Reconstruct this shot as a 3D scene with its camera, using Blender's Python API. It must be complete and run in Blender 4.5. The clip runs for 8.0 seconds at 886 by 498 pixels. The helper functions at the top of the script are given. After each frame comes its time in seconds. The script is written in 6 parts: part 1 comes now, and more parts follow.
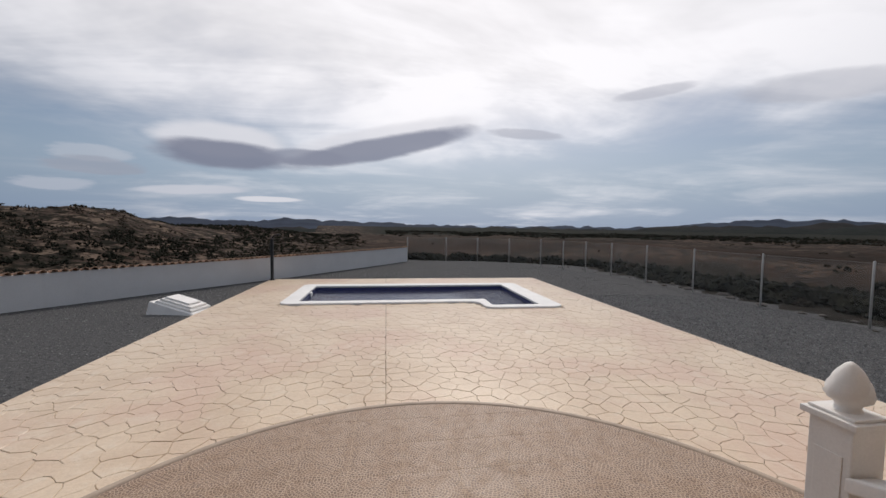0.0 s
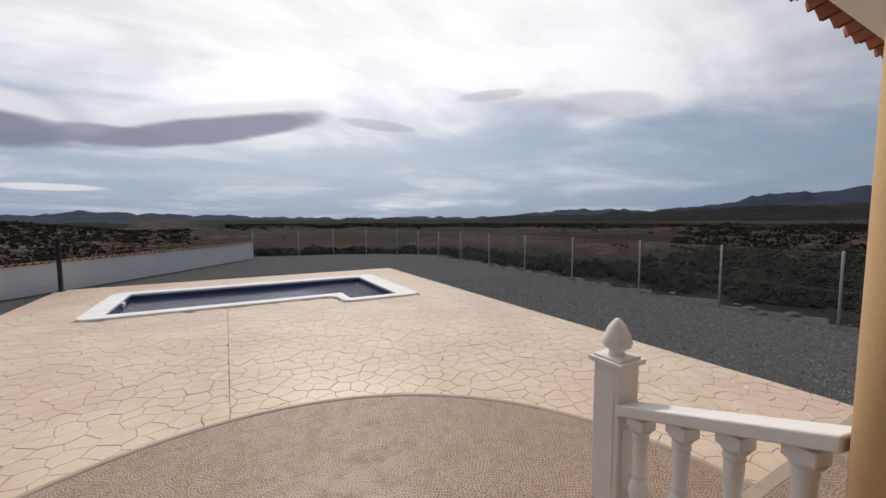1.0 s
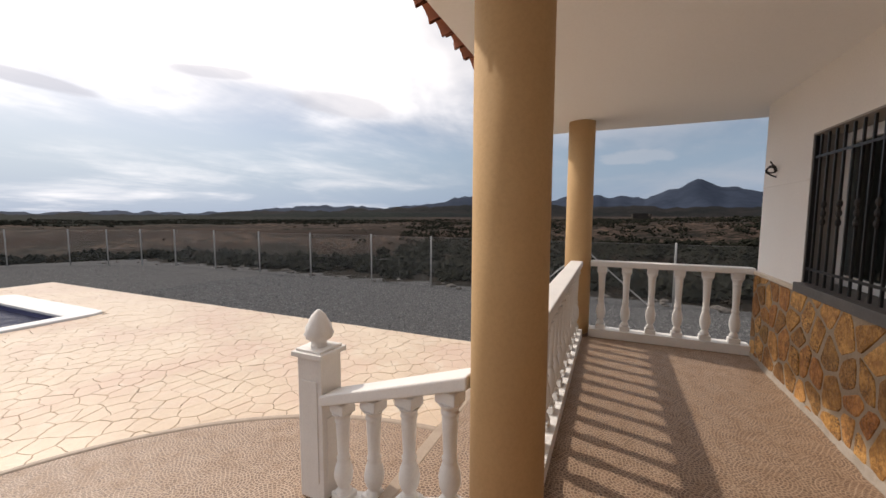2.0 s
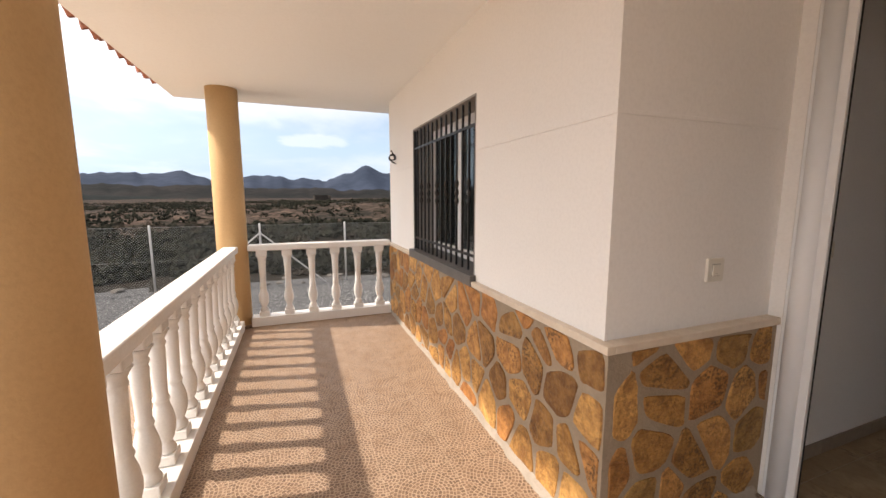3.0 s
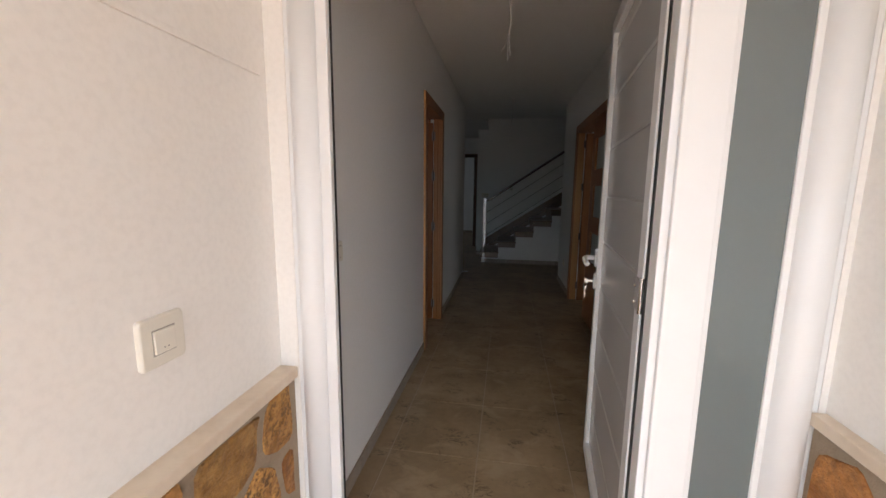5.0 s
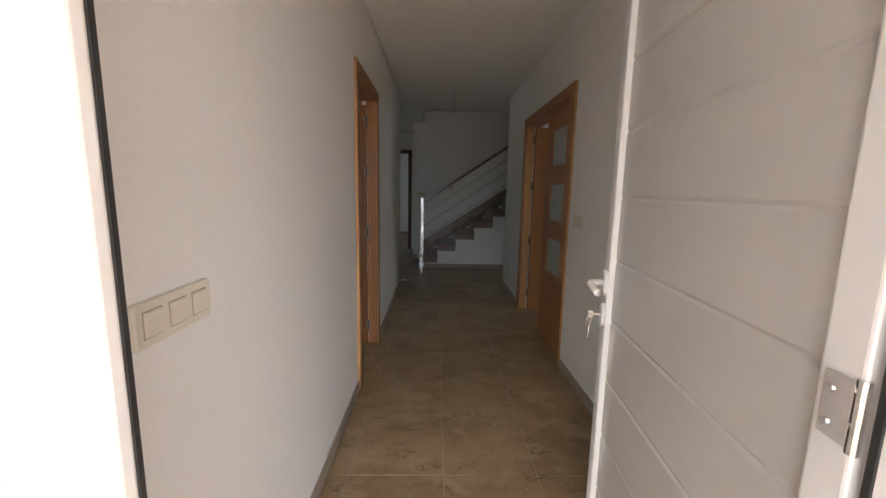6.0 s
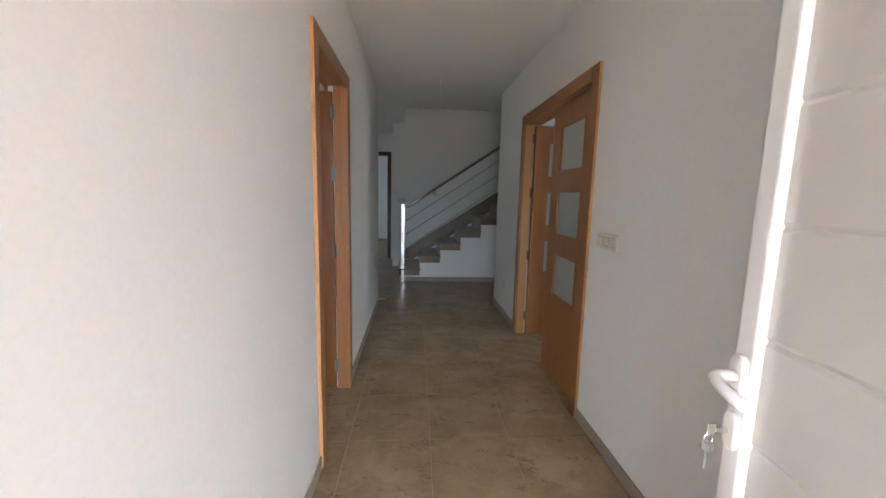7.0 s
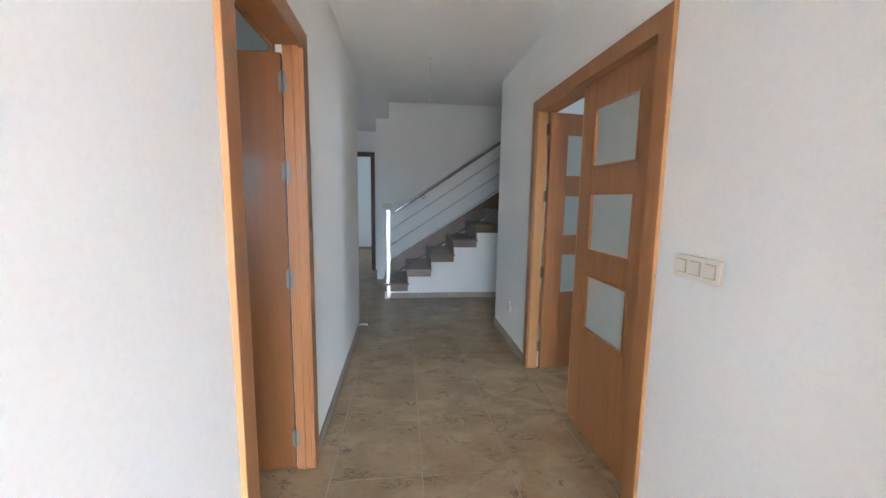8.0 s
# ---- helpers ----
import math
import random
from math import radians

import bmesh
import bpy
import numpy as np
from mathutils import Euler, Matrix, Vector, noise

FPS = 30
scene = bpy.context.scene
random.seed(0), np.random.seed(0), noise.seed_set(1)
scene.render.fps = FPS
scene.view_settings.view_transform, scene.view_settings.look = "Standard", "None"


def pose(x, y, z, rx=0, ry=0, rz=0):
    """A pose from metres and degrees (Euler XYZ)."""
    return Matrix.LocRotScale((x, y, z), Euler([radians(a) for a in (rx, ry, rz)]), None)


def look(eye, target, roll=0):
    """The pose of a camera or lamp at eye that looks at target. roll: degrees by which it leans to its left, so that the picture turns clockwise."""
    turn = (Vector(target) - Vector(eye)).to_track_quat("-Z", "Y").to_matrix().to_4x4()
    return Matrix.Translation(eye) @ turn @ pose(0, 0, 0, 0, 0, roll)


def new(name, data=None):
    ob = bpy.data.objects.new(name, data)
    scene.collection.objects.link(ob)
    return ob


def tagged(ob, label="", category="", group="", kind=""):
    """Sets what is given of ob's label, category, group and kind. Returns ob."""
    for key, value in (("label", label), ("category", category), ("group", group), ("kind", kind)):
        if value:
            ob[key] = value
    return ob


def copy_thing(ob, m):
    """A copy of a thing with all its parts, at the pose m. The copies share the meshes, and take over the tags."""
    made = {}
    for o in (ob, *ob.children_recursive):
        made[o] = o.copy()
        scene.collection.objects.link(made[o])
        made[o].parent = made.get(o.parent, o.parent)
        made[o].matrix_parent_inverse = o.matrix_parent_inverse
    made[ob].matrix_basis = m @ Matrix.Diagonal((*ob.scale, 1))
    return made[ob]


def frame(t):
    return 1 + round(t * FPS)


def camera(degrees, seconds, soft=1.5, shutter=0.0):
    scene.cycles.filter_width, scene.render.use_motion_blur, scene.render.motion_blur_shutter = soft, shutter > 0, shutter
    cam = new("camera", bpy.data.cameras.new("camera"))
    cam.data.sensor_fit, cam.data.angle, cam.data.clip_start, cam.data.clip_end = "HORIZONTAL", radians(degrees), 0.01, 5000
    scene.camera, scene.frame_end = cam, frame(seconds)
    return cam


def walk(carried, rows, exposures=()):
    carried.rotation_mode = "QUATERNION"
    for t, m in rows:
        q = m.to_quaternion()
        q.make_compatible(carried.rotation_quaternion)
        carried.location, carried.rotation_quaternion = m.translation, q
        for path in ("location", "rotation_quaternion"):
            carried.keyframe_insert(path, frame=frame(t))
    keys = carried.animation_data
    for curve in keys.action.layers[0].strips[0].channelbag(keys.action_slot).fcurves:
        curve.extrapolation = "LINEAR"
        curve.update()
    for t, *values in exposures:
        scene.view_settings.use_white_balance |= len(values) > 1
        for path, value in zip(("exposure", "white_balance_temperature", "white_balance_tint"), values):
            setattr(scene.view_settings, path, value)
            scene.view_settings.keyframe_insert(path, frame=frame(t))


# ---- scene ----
cam = camera(98.1, 8.0)
PATH = [
    (0, (-1.45, 1.442, 1.376), (-1.157, 3.417, 1.261), 0.8),
    (0.5, (-1.427, 1.433, 1.376), (-0.859, 3.346, 1.241), 0.4),
    (1, (-1.396, 1.405, 1.385), (-0.417, 3.143, 1.229), -0.1),
    (1.2, (-1.367, 1.396, 1.373), (-0.203, 3.015, 1.212), 0.1),
    (2.3, (-1.114, 1.202, 1.357), (0.84, 1.582, 1.163), -0.0),
    (2.5, (-1.09, 1.133, 1.364), (0.897, 1.214, 1.149), -0.1),
    (3, (-0.957, 0.993, 1.345), (0.897, 0.293, 1.08), 0.0),
    (3.4, (-0.848, 0.883, 1.34), (0.72, -0.328, 1.063), 0.6),
    (3.5, (-0.827, 0.834, 1.337), (0.653, -0.48, 1.049), 0.7),
    (4, (-0.765, 0.618, 1.332), (0.264, -1.069, 1.021), 0.8),
    (4.5, (-0.68, 0.33, 1.344), (-0.054, -1.544, 1.037), 0.8),
    (5, (-0.555, 0.038, 1.34), (-0.238, -1.914, 1.039), 0.6),
    (5.2, (-0.504, -0.086, 1.347), (-0.287, -2.051, 1.043), 0.6),
    (6.3, (-0.389, -0.782, 1.33), (-0.474, -2.757, 1.029), 1.2),
    (6.5, (-0.383, -0.914, 1.353), (-0.488, -2.888, 1.048), 1.2),
    (7, (-0.36, -1.218, 1.364), (-0.503, -3.193, 1.084), 1.3),
    (7.5, (-0.379, -1.586, 1.374), (-0.547, -3.562, 1.115), 1.1),
    (8, (-0.354, -1.952, 1.365), (-0.564, -3.924, 1.107), 0.8),
]
EXPOSURES = [(0.0, -0.8, 6400, 13), (1.2, -0.68, 6450, 13), (2.3, 0.0, 6900, 14), (3.0, 0.85, 7050, 14), (3.5, 1.33, 7150, 14), (4.0, 1.64, 7050, 13), (4.5, 1.84, 6350, 10),
             (5.2, 2.22, 6250, 9), (6.3, 3.58, 6500, 8), (7.0, 4.24, 5900, 6), (7.5, 4.78, 5600, 5), (8.0, 5.2, 5500, 4)]
walk(cam, [(t, look(eye, target, roll)) for t, eye, target, roll in PATH], EXPOSURES)

# ---- sky, sun ----
SUN_AZ, SUN_EL = radians(14), radians(45)   # clockwise from +y


def wire(tree, a, b):
    tree.links.new(a, b)


def math_node(tree, op, a, b=None, c=None, clamp=False):
    n = tree.nodes.new("ShaderNodeMath")
    n.operation, n.use_clamp = op, clamp
    for i, v in enumerate((a, b, c)):
        if v is None:
            continue
        if isinstance(v, (int, float)):
            n.inputs[i].default_value = v
        else:
            wire(tree, v, n.inputs[i])
    return n.outputs[0]


def step_node(tree, value, lo, hi, out_lo=0.0, out_hi=1.0):
    n = tree.nodes.new("ShaderNodeMapRange")
    n.interpolation_type = "SMOOTHSTEP"
    wire(tree, value, n.inputs[0])
    for i, v in enumerate((lo, hi, out_lo, out_hi)):
        n.inputs[i + 1].default_value = v
    return n.outputs[0]


def mix_node(tree, fac, a, b, blend="MIX"):
    n = tree.nodes.new("ShaderNodeMix")
    n.data_type, n.blend_type = "RGBA", blend
    for sock, v in ((n.inputs[0], fac), (n.inputs[6], a), (n.inputs[7], b)):
        if isinstance(v, (int, float)):
            sock.default_value = v
        elif isinstance(v, tuple):
            sock.default_value = (*v, 1)
        else:
            wire(tree, v, sock)
    return n.outputs[2]


def noise_node(tree, vec, scale, detail=3, rough=0.5, distort=0.0):
    n = tree.nodes.new("ShaderNodeTexNoise")
    n.inputs["Scale"].default_value, n.inputs["Detail"].default_value = scale, detail
    n.inputs["Roughness"].default_value, n.inputs["Distortion"].default_value = rough, distort
    if vec is not None:
        wire(tree, vec, n.inputs["Vector"])
    return n.outputs["Fac"]


world = bpy.data.worlds.new("World")
scene.world = world
world.use_nodes = True
wt = world.node_tree
background = wt.nodes["Background"]
sky = wt.nodes.new("ShaderNodeTexSky")
sky.sky_type, sky.sun_disc = "NISHITA", False
sky.sun_elevation, sky.sun_rotation = SUN_EL, SUN_AZ
sky.air_density, sky.dust_density, sky.ozone_density = 1.0, 1.5, 1.0
coord = wt.nodes.new("ShaderNodeTexCoord").outputs["Generated"]
sep = wt.nodes.new("ShaderNodeSeparateXYZ")
wire(wt, coord, sep.inputs[0])
dx, dy, dz = sep.outputs
az = math_node(wt, "MULTIPLY", math_node(wt, "ARCTAN2", dx, dy), 57.2958)
el = math_node(wt, "MULTIPLY", math_node(wt, "ARCSINE", dz), 57.2958)
flat = math_node(wt, "ADD", math_node(wt, "MAXIMUM", dz, 0.0), 0.12)
comb = wt.nodes.new("ShaderNodeCombineXYZ")
wire(wt, math_node(wt, "DIVIDE", dx, flat), comb.inputs[0])
wire(wt, math_node(wt, "DIVIDE", dy, flat), comb.inputs[1])
veil_n = noise_node(wt, comb.outputs[0], 0.55, 6, 0.55, 0.4)
streak = wt.nodes.new("ShaderNodeMapping")
streak.inputs["Scale"].default_value = (0.5, 1.1, 1)
streak.inputs["Rotation"].default_value = (0, 0, 0.5)
wire(wt, comb.outputs[0], streak.inputs[0])
streak_n = noise_node(wt, streak.outputs[0], 1.1, 5, 0.6, 0.6)
# thin cloud veil, thicker towards the sun and the zenith
veil = math_node(wt, "ADD", math_node(wt, "MULTIPLY", veil_n, 1.05), math_node(wt, "MULTIPLY", streak_n, 0.35))
veil = math_node(wt, "ADD", veil, step_node(wt, el, 2, 26, -0.28, 0.18))
veil = step_node(wt, veil, 0.36, 0.86)
sun_dir = Vector((math.sin(SUN_AZ) * math.cos(SUN_EL), math.cos(SUN_AZ) * math.cos(SUN_EL), math.sin(SUN_EL)))
dot = wt.nodes.new("ShaderNodeVectorMath")
dot.operation = "DOT_PRODUCT"
wire(wt, coord, dot.inputs[0])
dot.inputs[1].default_value = sun_dir
near_sun = step_node(wt, dot.outputs["Value"], 0.22, 0.9)
sky_col = mix_node(wt, 1.0, sky.outputs[0], (0.1, 0.1, 0.1), "MULTIPLY")
haze = step_node(wt, el, 14, 1, 0.0, 0.85)
sky_col = mix_node(wt, haze, sky_col, mix_node(wt, near_sun, (0.28, 0.40, 0.58), (0.47, 0.62, 0.83)))
cloud_col = mix_node(wt, near_sun, (0.47, 0.52, 0.60), (1.55, 1.53, 1.52))
mottle = step_node(wt, math_node(wt, "MULTIPLY_ADD", veil_n, 0.6, math_node(wt, "MULTIPLY", streak_n, 0.4)), 0.38, 0.62, 0.78, 1.12)
cloud_col = mix_node(wt, 1.0, cloud_col, mix_node(wt, mottle, (0.0, 0.0, 0.0), (1.0, 1.0, 1.0)), "MULTIPLY")
total = mix_node(wt, math_node(wt, "MULTIPLY", veil, 0.93), sky_col, cloud_col)
wob = math_node(wt, "SUBTRACT", noise_node(wt, comb.outputs[0], 2.6, 6, 0.6), 0.5)


def lens_cloud(before, az0, el0, half_w, half_h, tilt, colour, amount, ragged=0.75):
    """A lenticular cloud: a soft, uneven ellipse in azimuth and elevation."""
    a = math_node(wt, "SUBTRACT", az, az0)
    e = math_node(wt, "SUBTRACT", math_node(wt, "SUBTRACT", el, el0), math_node(wt, "MULTIPLY", a, tilt))
    u, v = math_node(wt, "DIVIDE", a, half_w), math_node(wt, "DIVIDE", e, half_h)
    d = math_node(wt, "ADD", math_node(wt, "MULTIPLY", u, u), math_node(wt, "MULTIPLY", v, v))
    d = math_node(wt, "ADD", d, math_node(wt, "MULTIPLY", wob, ragged))
    return mix_node(wt, step_node(wt, d, 1.15, 0.45, 0.0, amount), before, colour)


total = lens_cloud(total, -21.3, 10.6, 8.0, 2.3, 0.0, (1.08, 1.09, 1.13), 0.85)
total = lens_cloud(total, -21.0, 8.8, 8.2, 1.9, -0.02, (0.31, 0.34, 0.44), 0.93)
total = lens_cloud(total, -0.5, 12.4, 14.0, 2.0, 0.21, (1.0, 1.0, 1.04), 0.5)
total = lens_cloud(total, -1.0, 11.0, 14.5, 1.75, 0.215, (0.36, 0.39, 0.49), 0.92)
total = lens_cloud(total, -11.0, 9.3, 6.0, 1.2, 0.02, (0.37, 0.40, 0.50), 0.8)
total = lens_cloud(total, 20.0, 13.2, 5.5, 0.8, -0.1, (0.60, 0.62, 0.70), 0.55, 1.4)
total = lens_cloud(total, 36.5, 17.2, 5.0, 0.8, 0.05, (0.60, 0.62, 0.70), 0.5, 1.4)
total = lens_cloud(total, 52.0, 15.0, 7.0, 1.7, -0.1, (0.62, 0.64, 0.71), 0.5, 1.4)
total = lens_cloud(total, -15.9, 3.4, 4.4, 0.42, 0.01, (1.05, 1.06, 1.1), 0.9)
total = lens_cloud(total, -24.3, 4.2, 6.6, 0.65, 0.06, (0.86, 0.89, 0.96), 0.8)
total = lens_cloud(total, -37.0, 4.0, 3.4, 0.8, 0.02, (0.86, 0.88, 0.95), 0.4, 2.4)
total = lens_cloud(total, -33.8, 7.4, 4.0, 1.0, 0.0, (0.92, 0.93, 0.98), 0.32, 2.4)
total = lens_cloud(total, -33.4, 6.2, 4.6, 1.0, 0.0, (0.47, 0.51, 0.60), 0.65, 2.0)
total = lens_cloud(total, 93, 7.6, 5.0, 1.0, 0.0, (0.62, 0.64, 0.69), 0.3, 2.6)
wire(wt, total, background.inputs[0])
background.inputs[1].default_value = 1.15

sun_data = bpy.data.lights.new("sun", "SUN")
sun_data.energy, sun_data.angle, sun_data.color = 3.05, radians(1.2), (1.0, 0.93, 0.84)
sun = new("sun", sun_data)
sun.matrix_world = look((0, 0, 30), Vector((0, 0, 30)) - sun_dir)


def daylight_fill(name, place, target, w, h, power, colour=(0.86, 0.93, 1.0)):
    """An area lamp added indoors as fill; it stands for window daylight."""
    d = bpy.data.lights.new(name, "AREA")
    d.shape, d.size, d.size_y, d.energy, d.color = "RECTANGLE", w, h, power, colour
    ob = new(name, d)
    ob.matrix_world = look(place, target)
    return ob


# added fill lamps; only the front room has a window opening
daylight_fill("fill_west_room", (-4.9, -4.2, 1.4), (-1.5, -4.2, 1.2), 1.4, 1.2, 1.0)
daylight_fill("fill_back_room", (2.35, -10.8, 1.4), (0, -10.8, 1.2), 1.2, 1.2, 0.45)
daylight_fill("daylight_front_room", (1.82, -0.3, 1.4), (1.2, -3.5, 1.0), 1.2, 1.0, 0.28)
daylight_fill("fill_passage", (1.46, -7.7, 1.5), (-1.0, -7.3, 0.9), 0.9, 1.1, 0.11)

# ---- materials ----


def surf(name, base, dark=None, scale=4.0, rough=0.6, bump=0.1, bump_scale=60.0, metal=0.0, rand=0.0, stain=0.5,
         detail=4, stretch=(1, 1, 1), coat=0.0, bump_dist=0.003, spec=0.5, rough_vary=0.2):
    """A surface whose colour varies at two scales, with fine relief."""
    m = bpy.data.materials.new(name)
    m.use_nodes = True
    t = m.node_tree
    b = t.nodes["Principled BSDF"]
    co = t.nodes.new("ShaderNodeTexCoord").outputs["Object"]
    mp = t.nodes.new("ShaderNodeMapping")
    mp.inputs["Scale"].default_value = stretch
    off = t.nodes.new("ShaderNodeVectorMath")
    wire(t, co, off.inputs[0])
    wire(t, t.nodes.new("ShaderNodeObjectInfo").outputs["Location"], off.inputs[1])
    wire(t, off.outputs[0], mp.inputs[0])
    v = mp.outputs[0]
    dark = dark or tuple(c * 0.82 for c in base)
    big = step_node(t, noise_node(t, v, scale, detail, 0.6, 0.3), 0.35, 0.68)
    small = noise_node(t, v, bump_scale, 3, 0.6)
    col = mix_node(t, math_node(t, "MULTIPLY", big, stain), base, dark)
    col = mix_node(t, math_node(t, "MULTIPLY", step_node(t, small, 0.35, 0.75), 0.22 * stain + 0.03), col, tuple(c * 0.7 for c in dark))
    if rand:
        info = t.nodes.new("ShaderNodeObjectInfo").outputs["Random"]
        hsv = t.nodes.new("ShaderNodeHueSaturation")
        wire(t, math_node(t, "MULTIPLY_ADD", info, 2 * rand, 1 - rand), hsv.inputs["Value"])
        wire(t, col, hsv.inputs["Color"])
        col = hsv.outputs[0]
    wire(t, col, b.inputs["Base Color"])
    wire(t, math_node(t, "MULTIPLY_ADD", small, rough_vary, rough - rough_vary / 2, clamp=True), b.inputs["Roughness"])
    b.inputs["Metallic"].default_value = metal
    b.inputs["Coat Weight"].default_value = coat
    b.inputs["Specular IOR Level"].default_value = spec
    if bump:
        bn = t.nodes.new("ShaderNodeBump")
        bn.inputs["Strength"].default_value, bn.inputs["Distance"].default_value = bump, bump_dist
        wire(t, small, bn.inputs["Height"])
        wire(t, bn.outputs[0], b.inputs["Normal"])
    return m


def tree_of(m):
    return m.node_tree, m.node_tree.nodes["Principled BSDF"]


PLASTER = surf("white_plaster", (0.88, 0.85, 0.81), (0.85, 0.815, 0.77), 1.2, 0.85, 0.035, 70, stain=0.5)
PAINT_IN = surf("inside_paint", (0.88, 0.88, 0.87), (0.86, 0.855, 0.845), 1.0, 0.8, 0.05, 60, stain=0.25)
COLUMN_M = surf("ochre_stucco", (0.60, 0.40, 0.20), (0.55, 0.36, 0.175), 2.0, 0.85, 0.3, 70, stain=0.7)
CONCRETE = surf("white_cast_stone", (0.82, 0.80, 0.77), (0.72, 0.70, 0.67), 3.0, 0.6, 0.2, 90)
MORTAR = surf("grey_mortar", (0.36, 0.285, 0.205), (0.25, 0.19, 0.135), 5.0, 0.95, 0.7, 60, bump_dist=0.006)
MARBLE = surf("cream_marble", (0.72, 0.62, 0.50), (0.55, 0.42, 0.30), 6.0, 0.4, 0.05, 30)
SILL_M = surf("grey_sill_stone", (0.13, 0.12, 0.112), (0.09, 0.085, 0.08), 8.0, 0.5, 0.1, 80)
IRON = surf("black_iron", (0.025, 0.024, 0.024), (0.04, 0.036, 0.033), 12.0, 0.45, 0.2, 150, metal=0.3)
LACQUER = surf("white_lacquer", (0.82, 0.82, 0.82), (0.80, 0.80, 0.79), 1.0, 0.38, 0.0, 8, stain=0.15, rough_vary=0.03)
HINGE_M = surf("brushed_steel", (0.27, 0.26, 0.25), (0.20, 0.19, 0.18), 9, 0.5, 0.05, 90, metal=0.7)
GAP_M = surf("switch_gap", (0.40, 0.37, 0.32), None, 6, 0.6, 0.0, 40)
PLASTIC = surf("ivory_plastic", (0.78, 0.74, 0.65), (0.74, 0.70, 0.61), 6.0, 0.35, 0.02, 40, stain=0.3)
STEEL = surf("polished_steel", (0.72, 0.72, 0.72), (0.6, 0.6, 0.6), 9.0, 0.16, 0.03, 120, metal=1.0, stain=0.4)
RAIL_STEEL = surf("dark_polished_steel", (0.36, 0.36, 0.37), (0.26, 0.26, 0.27), 9.0, 0.2, 0.03, 120, metal=1.0, stain=0.4)
RUBBER = surf("black_seal", (0.02, 0.02, 0.02), None, 5, 0.7, 0.1, 80)
CABLE_M = surf("cable_sheath", (0.80, 0.79, 0.77), None, 9, 0.5, 0.05, 80)
CLAY = surf("clay_tile", (0.36, 0.13, 0.07), (0.24, 0.09, 0.055), 7, 0.9, 0.5, 60, rand=0.25)
CLAY_PALE = surf("pale_clay_tile", (0.42, 0.27, 0.18), (0.3, 0.19, 0.13), 7, 0.9, 0.4, 60, rand=0.2)
GALV = surf("galvanised_post", (0.55, 0.54, 0.52), (0.42, 0.41, 0.40), 8, 0.55, 0.15, 90, metal=0.2)
DARKPOST = surf("dark_shower_metal", (0.010, 0.010, 0.011), None, 6, 0.55, 0.1, 80, spec=0.3)
POOLWHITE = surf("white_coping_stone", (0.80, 0.79, 0.77), (0.68, 0.67, 0.65), 3, 0.7, 0.3, 80)
POOLBLUE = surf("blue_pool_mosaic", (0.04, 0.05, 0.16), (0.025, 0.03, 0.10), 12, 0.3, 0.1, 60)
ROCK = surf("pale_rock", (0.16, 0.145, 0.13), (0.07, 0.065, 0.06), 3, 0.9, 0.6, 20, bump_dist=0.02, spec=0.04)
RENDER_FAR = surf("old_masonry", (0.055, 0.047, 0.04), (0.03, 0.027, 0.024), 0.6, 0.95, 0.3, 5, spec=0.04)
STEP_M = surf("brown_step_tile", (0.21, 0.145, 0.10), (0.14, 0.095, 0.065), 5, 0.35, 0.05, 40)
SKIRT_M = surf("taupe_skirting_tile", (0.36, 0.30, 0.24), (0.28, 0.23, 0.18), 5, 0.4, 0.05, 40, rand=0.08)
GROUT = surf("cream_grout", (0.46, 0.345, 0.245), None, 8, 0.9, 0.2, 90)
HALL_GROUT = surf("pale_tile_grout", (0.43, 0.345, 0.25), None, 8, 0.9, 0.2, 90)
GRAVEL_G = surf("gravel_ground", (0.125, 0.125, 0.125), (0.055, 0.055, 0.057), 14.0, 0.95, 1.0, 42, stain=0.8, detail=6, bump_dist=0.03, spec=0.04)
FIELD = surf("dry_scrub_ground", (0.042, 0.032, 0.025), (0.014, 0.012, 0.010), 0.03, 0.95, 0.8, 0.9, stain=0.9, detail=9, bump_dist=0.25, spec=0.04)
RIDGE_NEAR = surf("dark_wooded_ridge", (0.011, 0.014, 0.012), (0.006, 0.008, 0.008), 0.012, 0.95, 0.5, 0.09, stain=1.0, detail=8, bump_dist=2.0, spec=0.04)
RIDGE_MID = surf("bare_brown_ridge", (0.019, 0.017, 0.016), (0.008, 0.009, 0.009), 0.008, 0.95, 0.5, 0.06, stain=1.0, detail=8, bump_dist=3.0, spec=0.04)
# distance haze is put into this ridge's base colour as blue-grey
RIDGE_FAR = surf("haze_blue_ridge", (0.036, 0.047, 0.072), (0.024, 0.033, 0.052), 0.004, 0.95, 0.3, 0.03, stain=1.0, detail=8, bump_dist=4.0, spec=0.04)
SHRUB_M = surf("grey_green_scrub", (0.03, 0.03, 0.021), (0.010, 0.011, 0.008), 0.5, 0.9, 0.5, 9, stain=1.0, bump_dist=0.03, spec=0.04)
SHRUB_DRY = surf("dry_scrub", (0.06, 0.049, 0.036), (0.025, 0.021, 0.016), 0.5, 0.9, 0.5, 9, stain=1.0, bump_dist=0.03, spec=0.04)


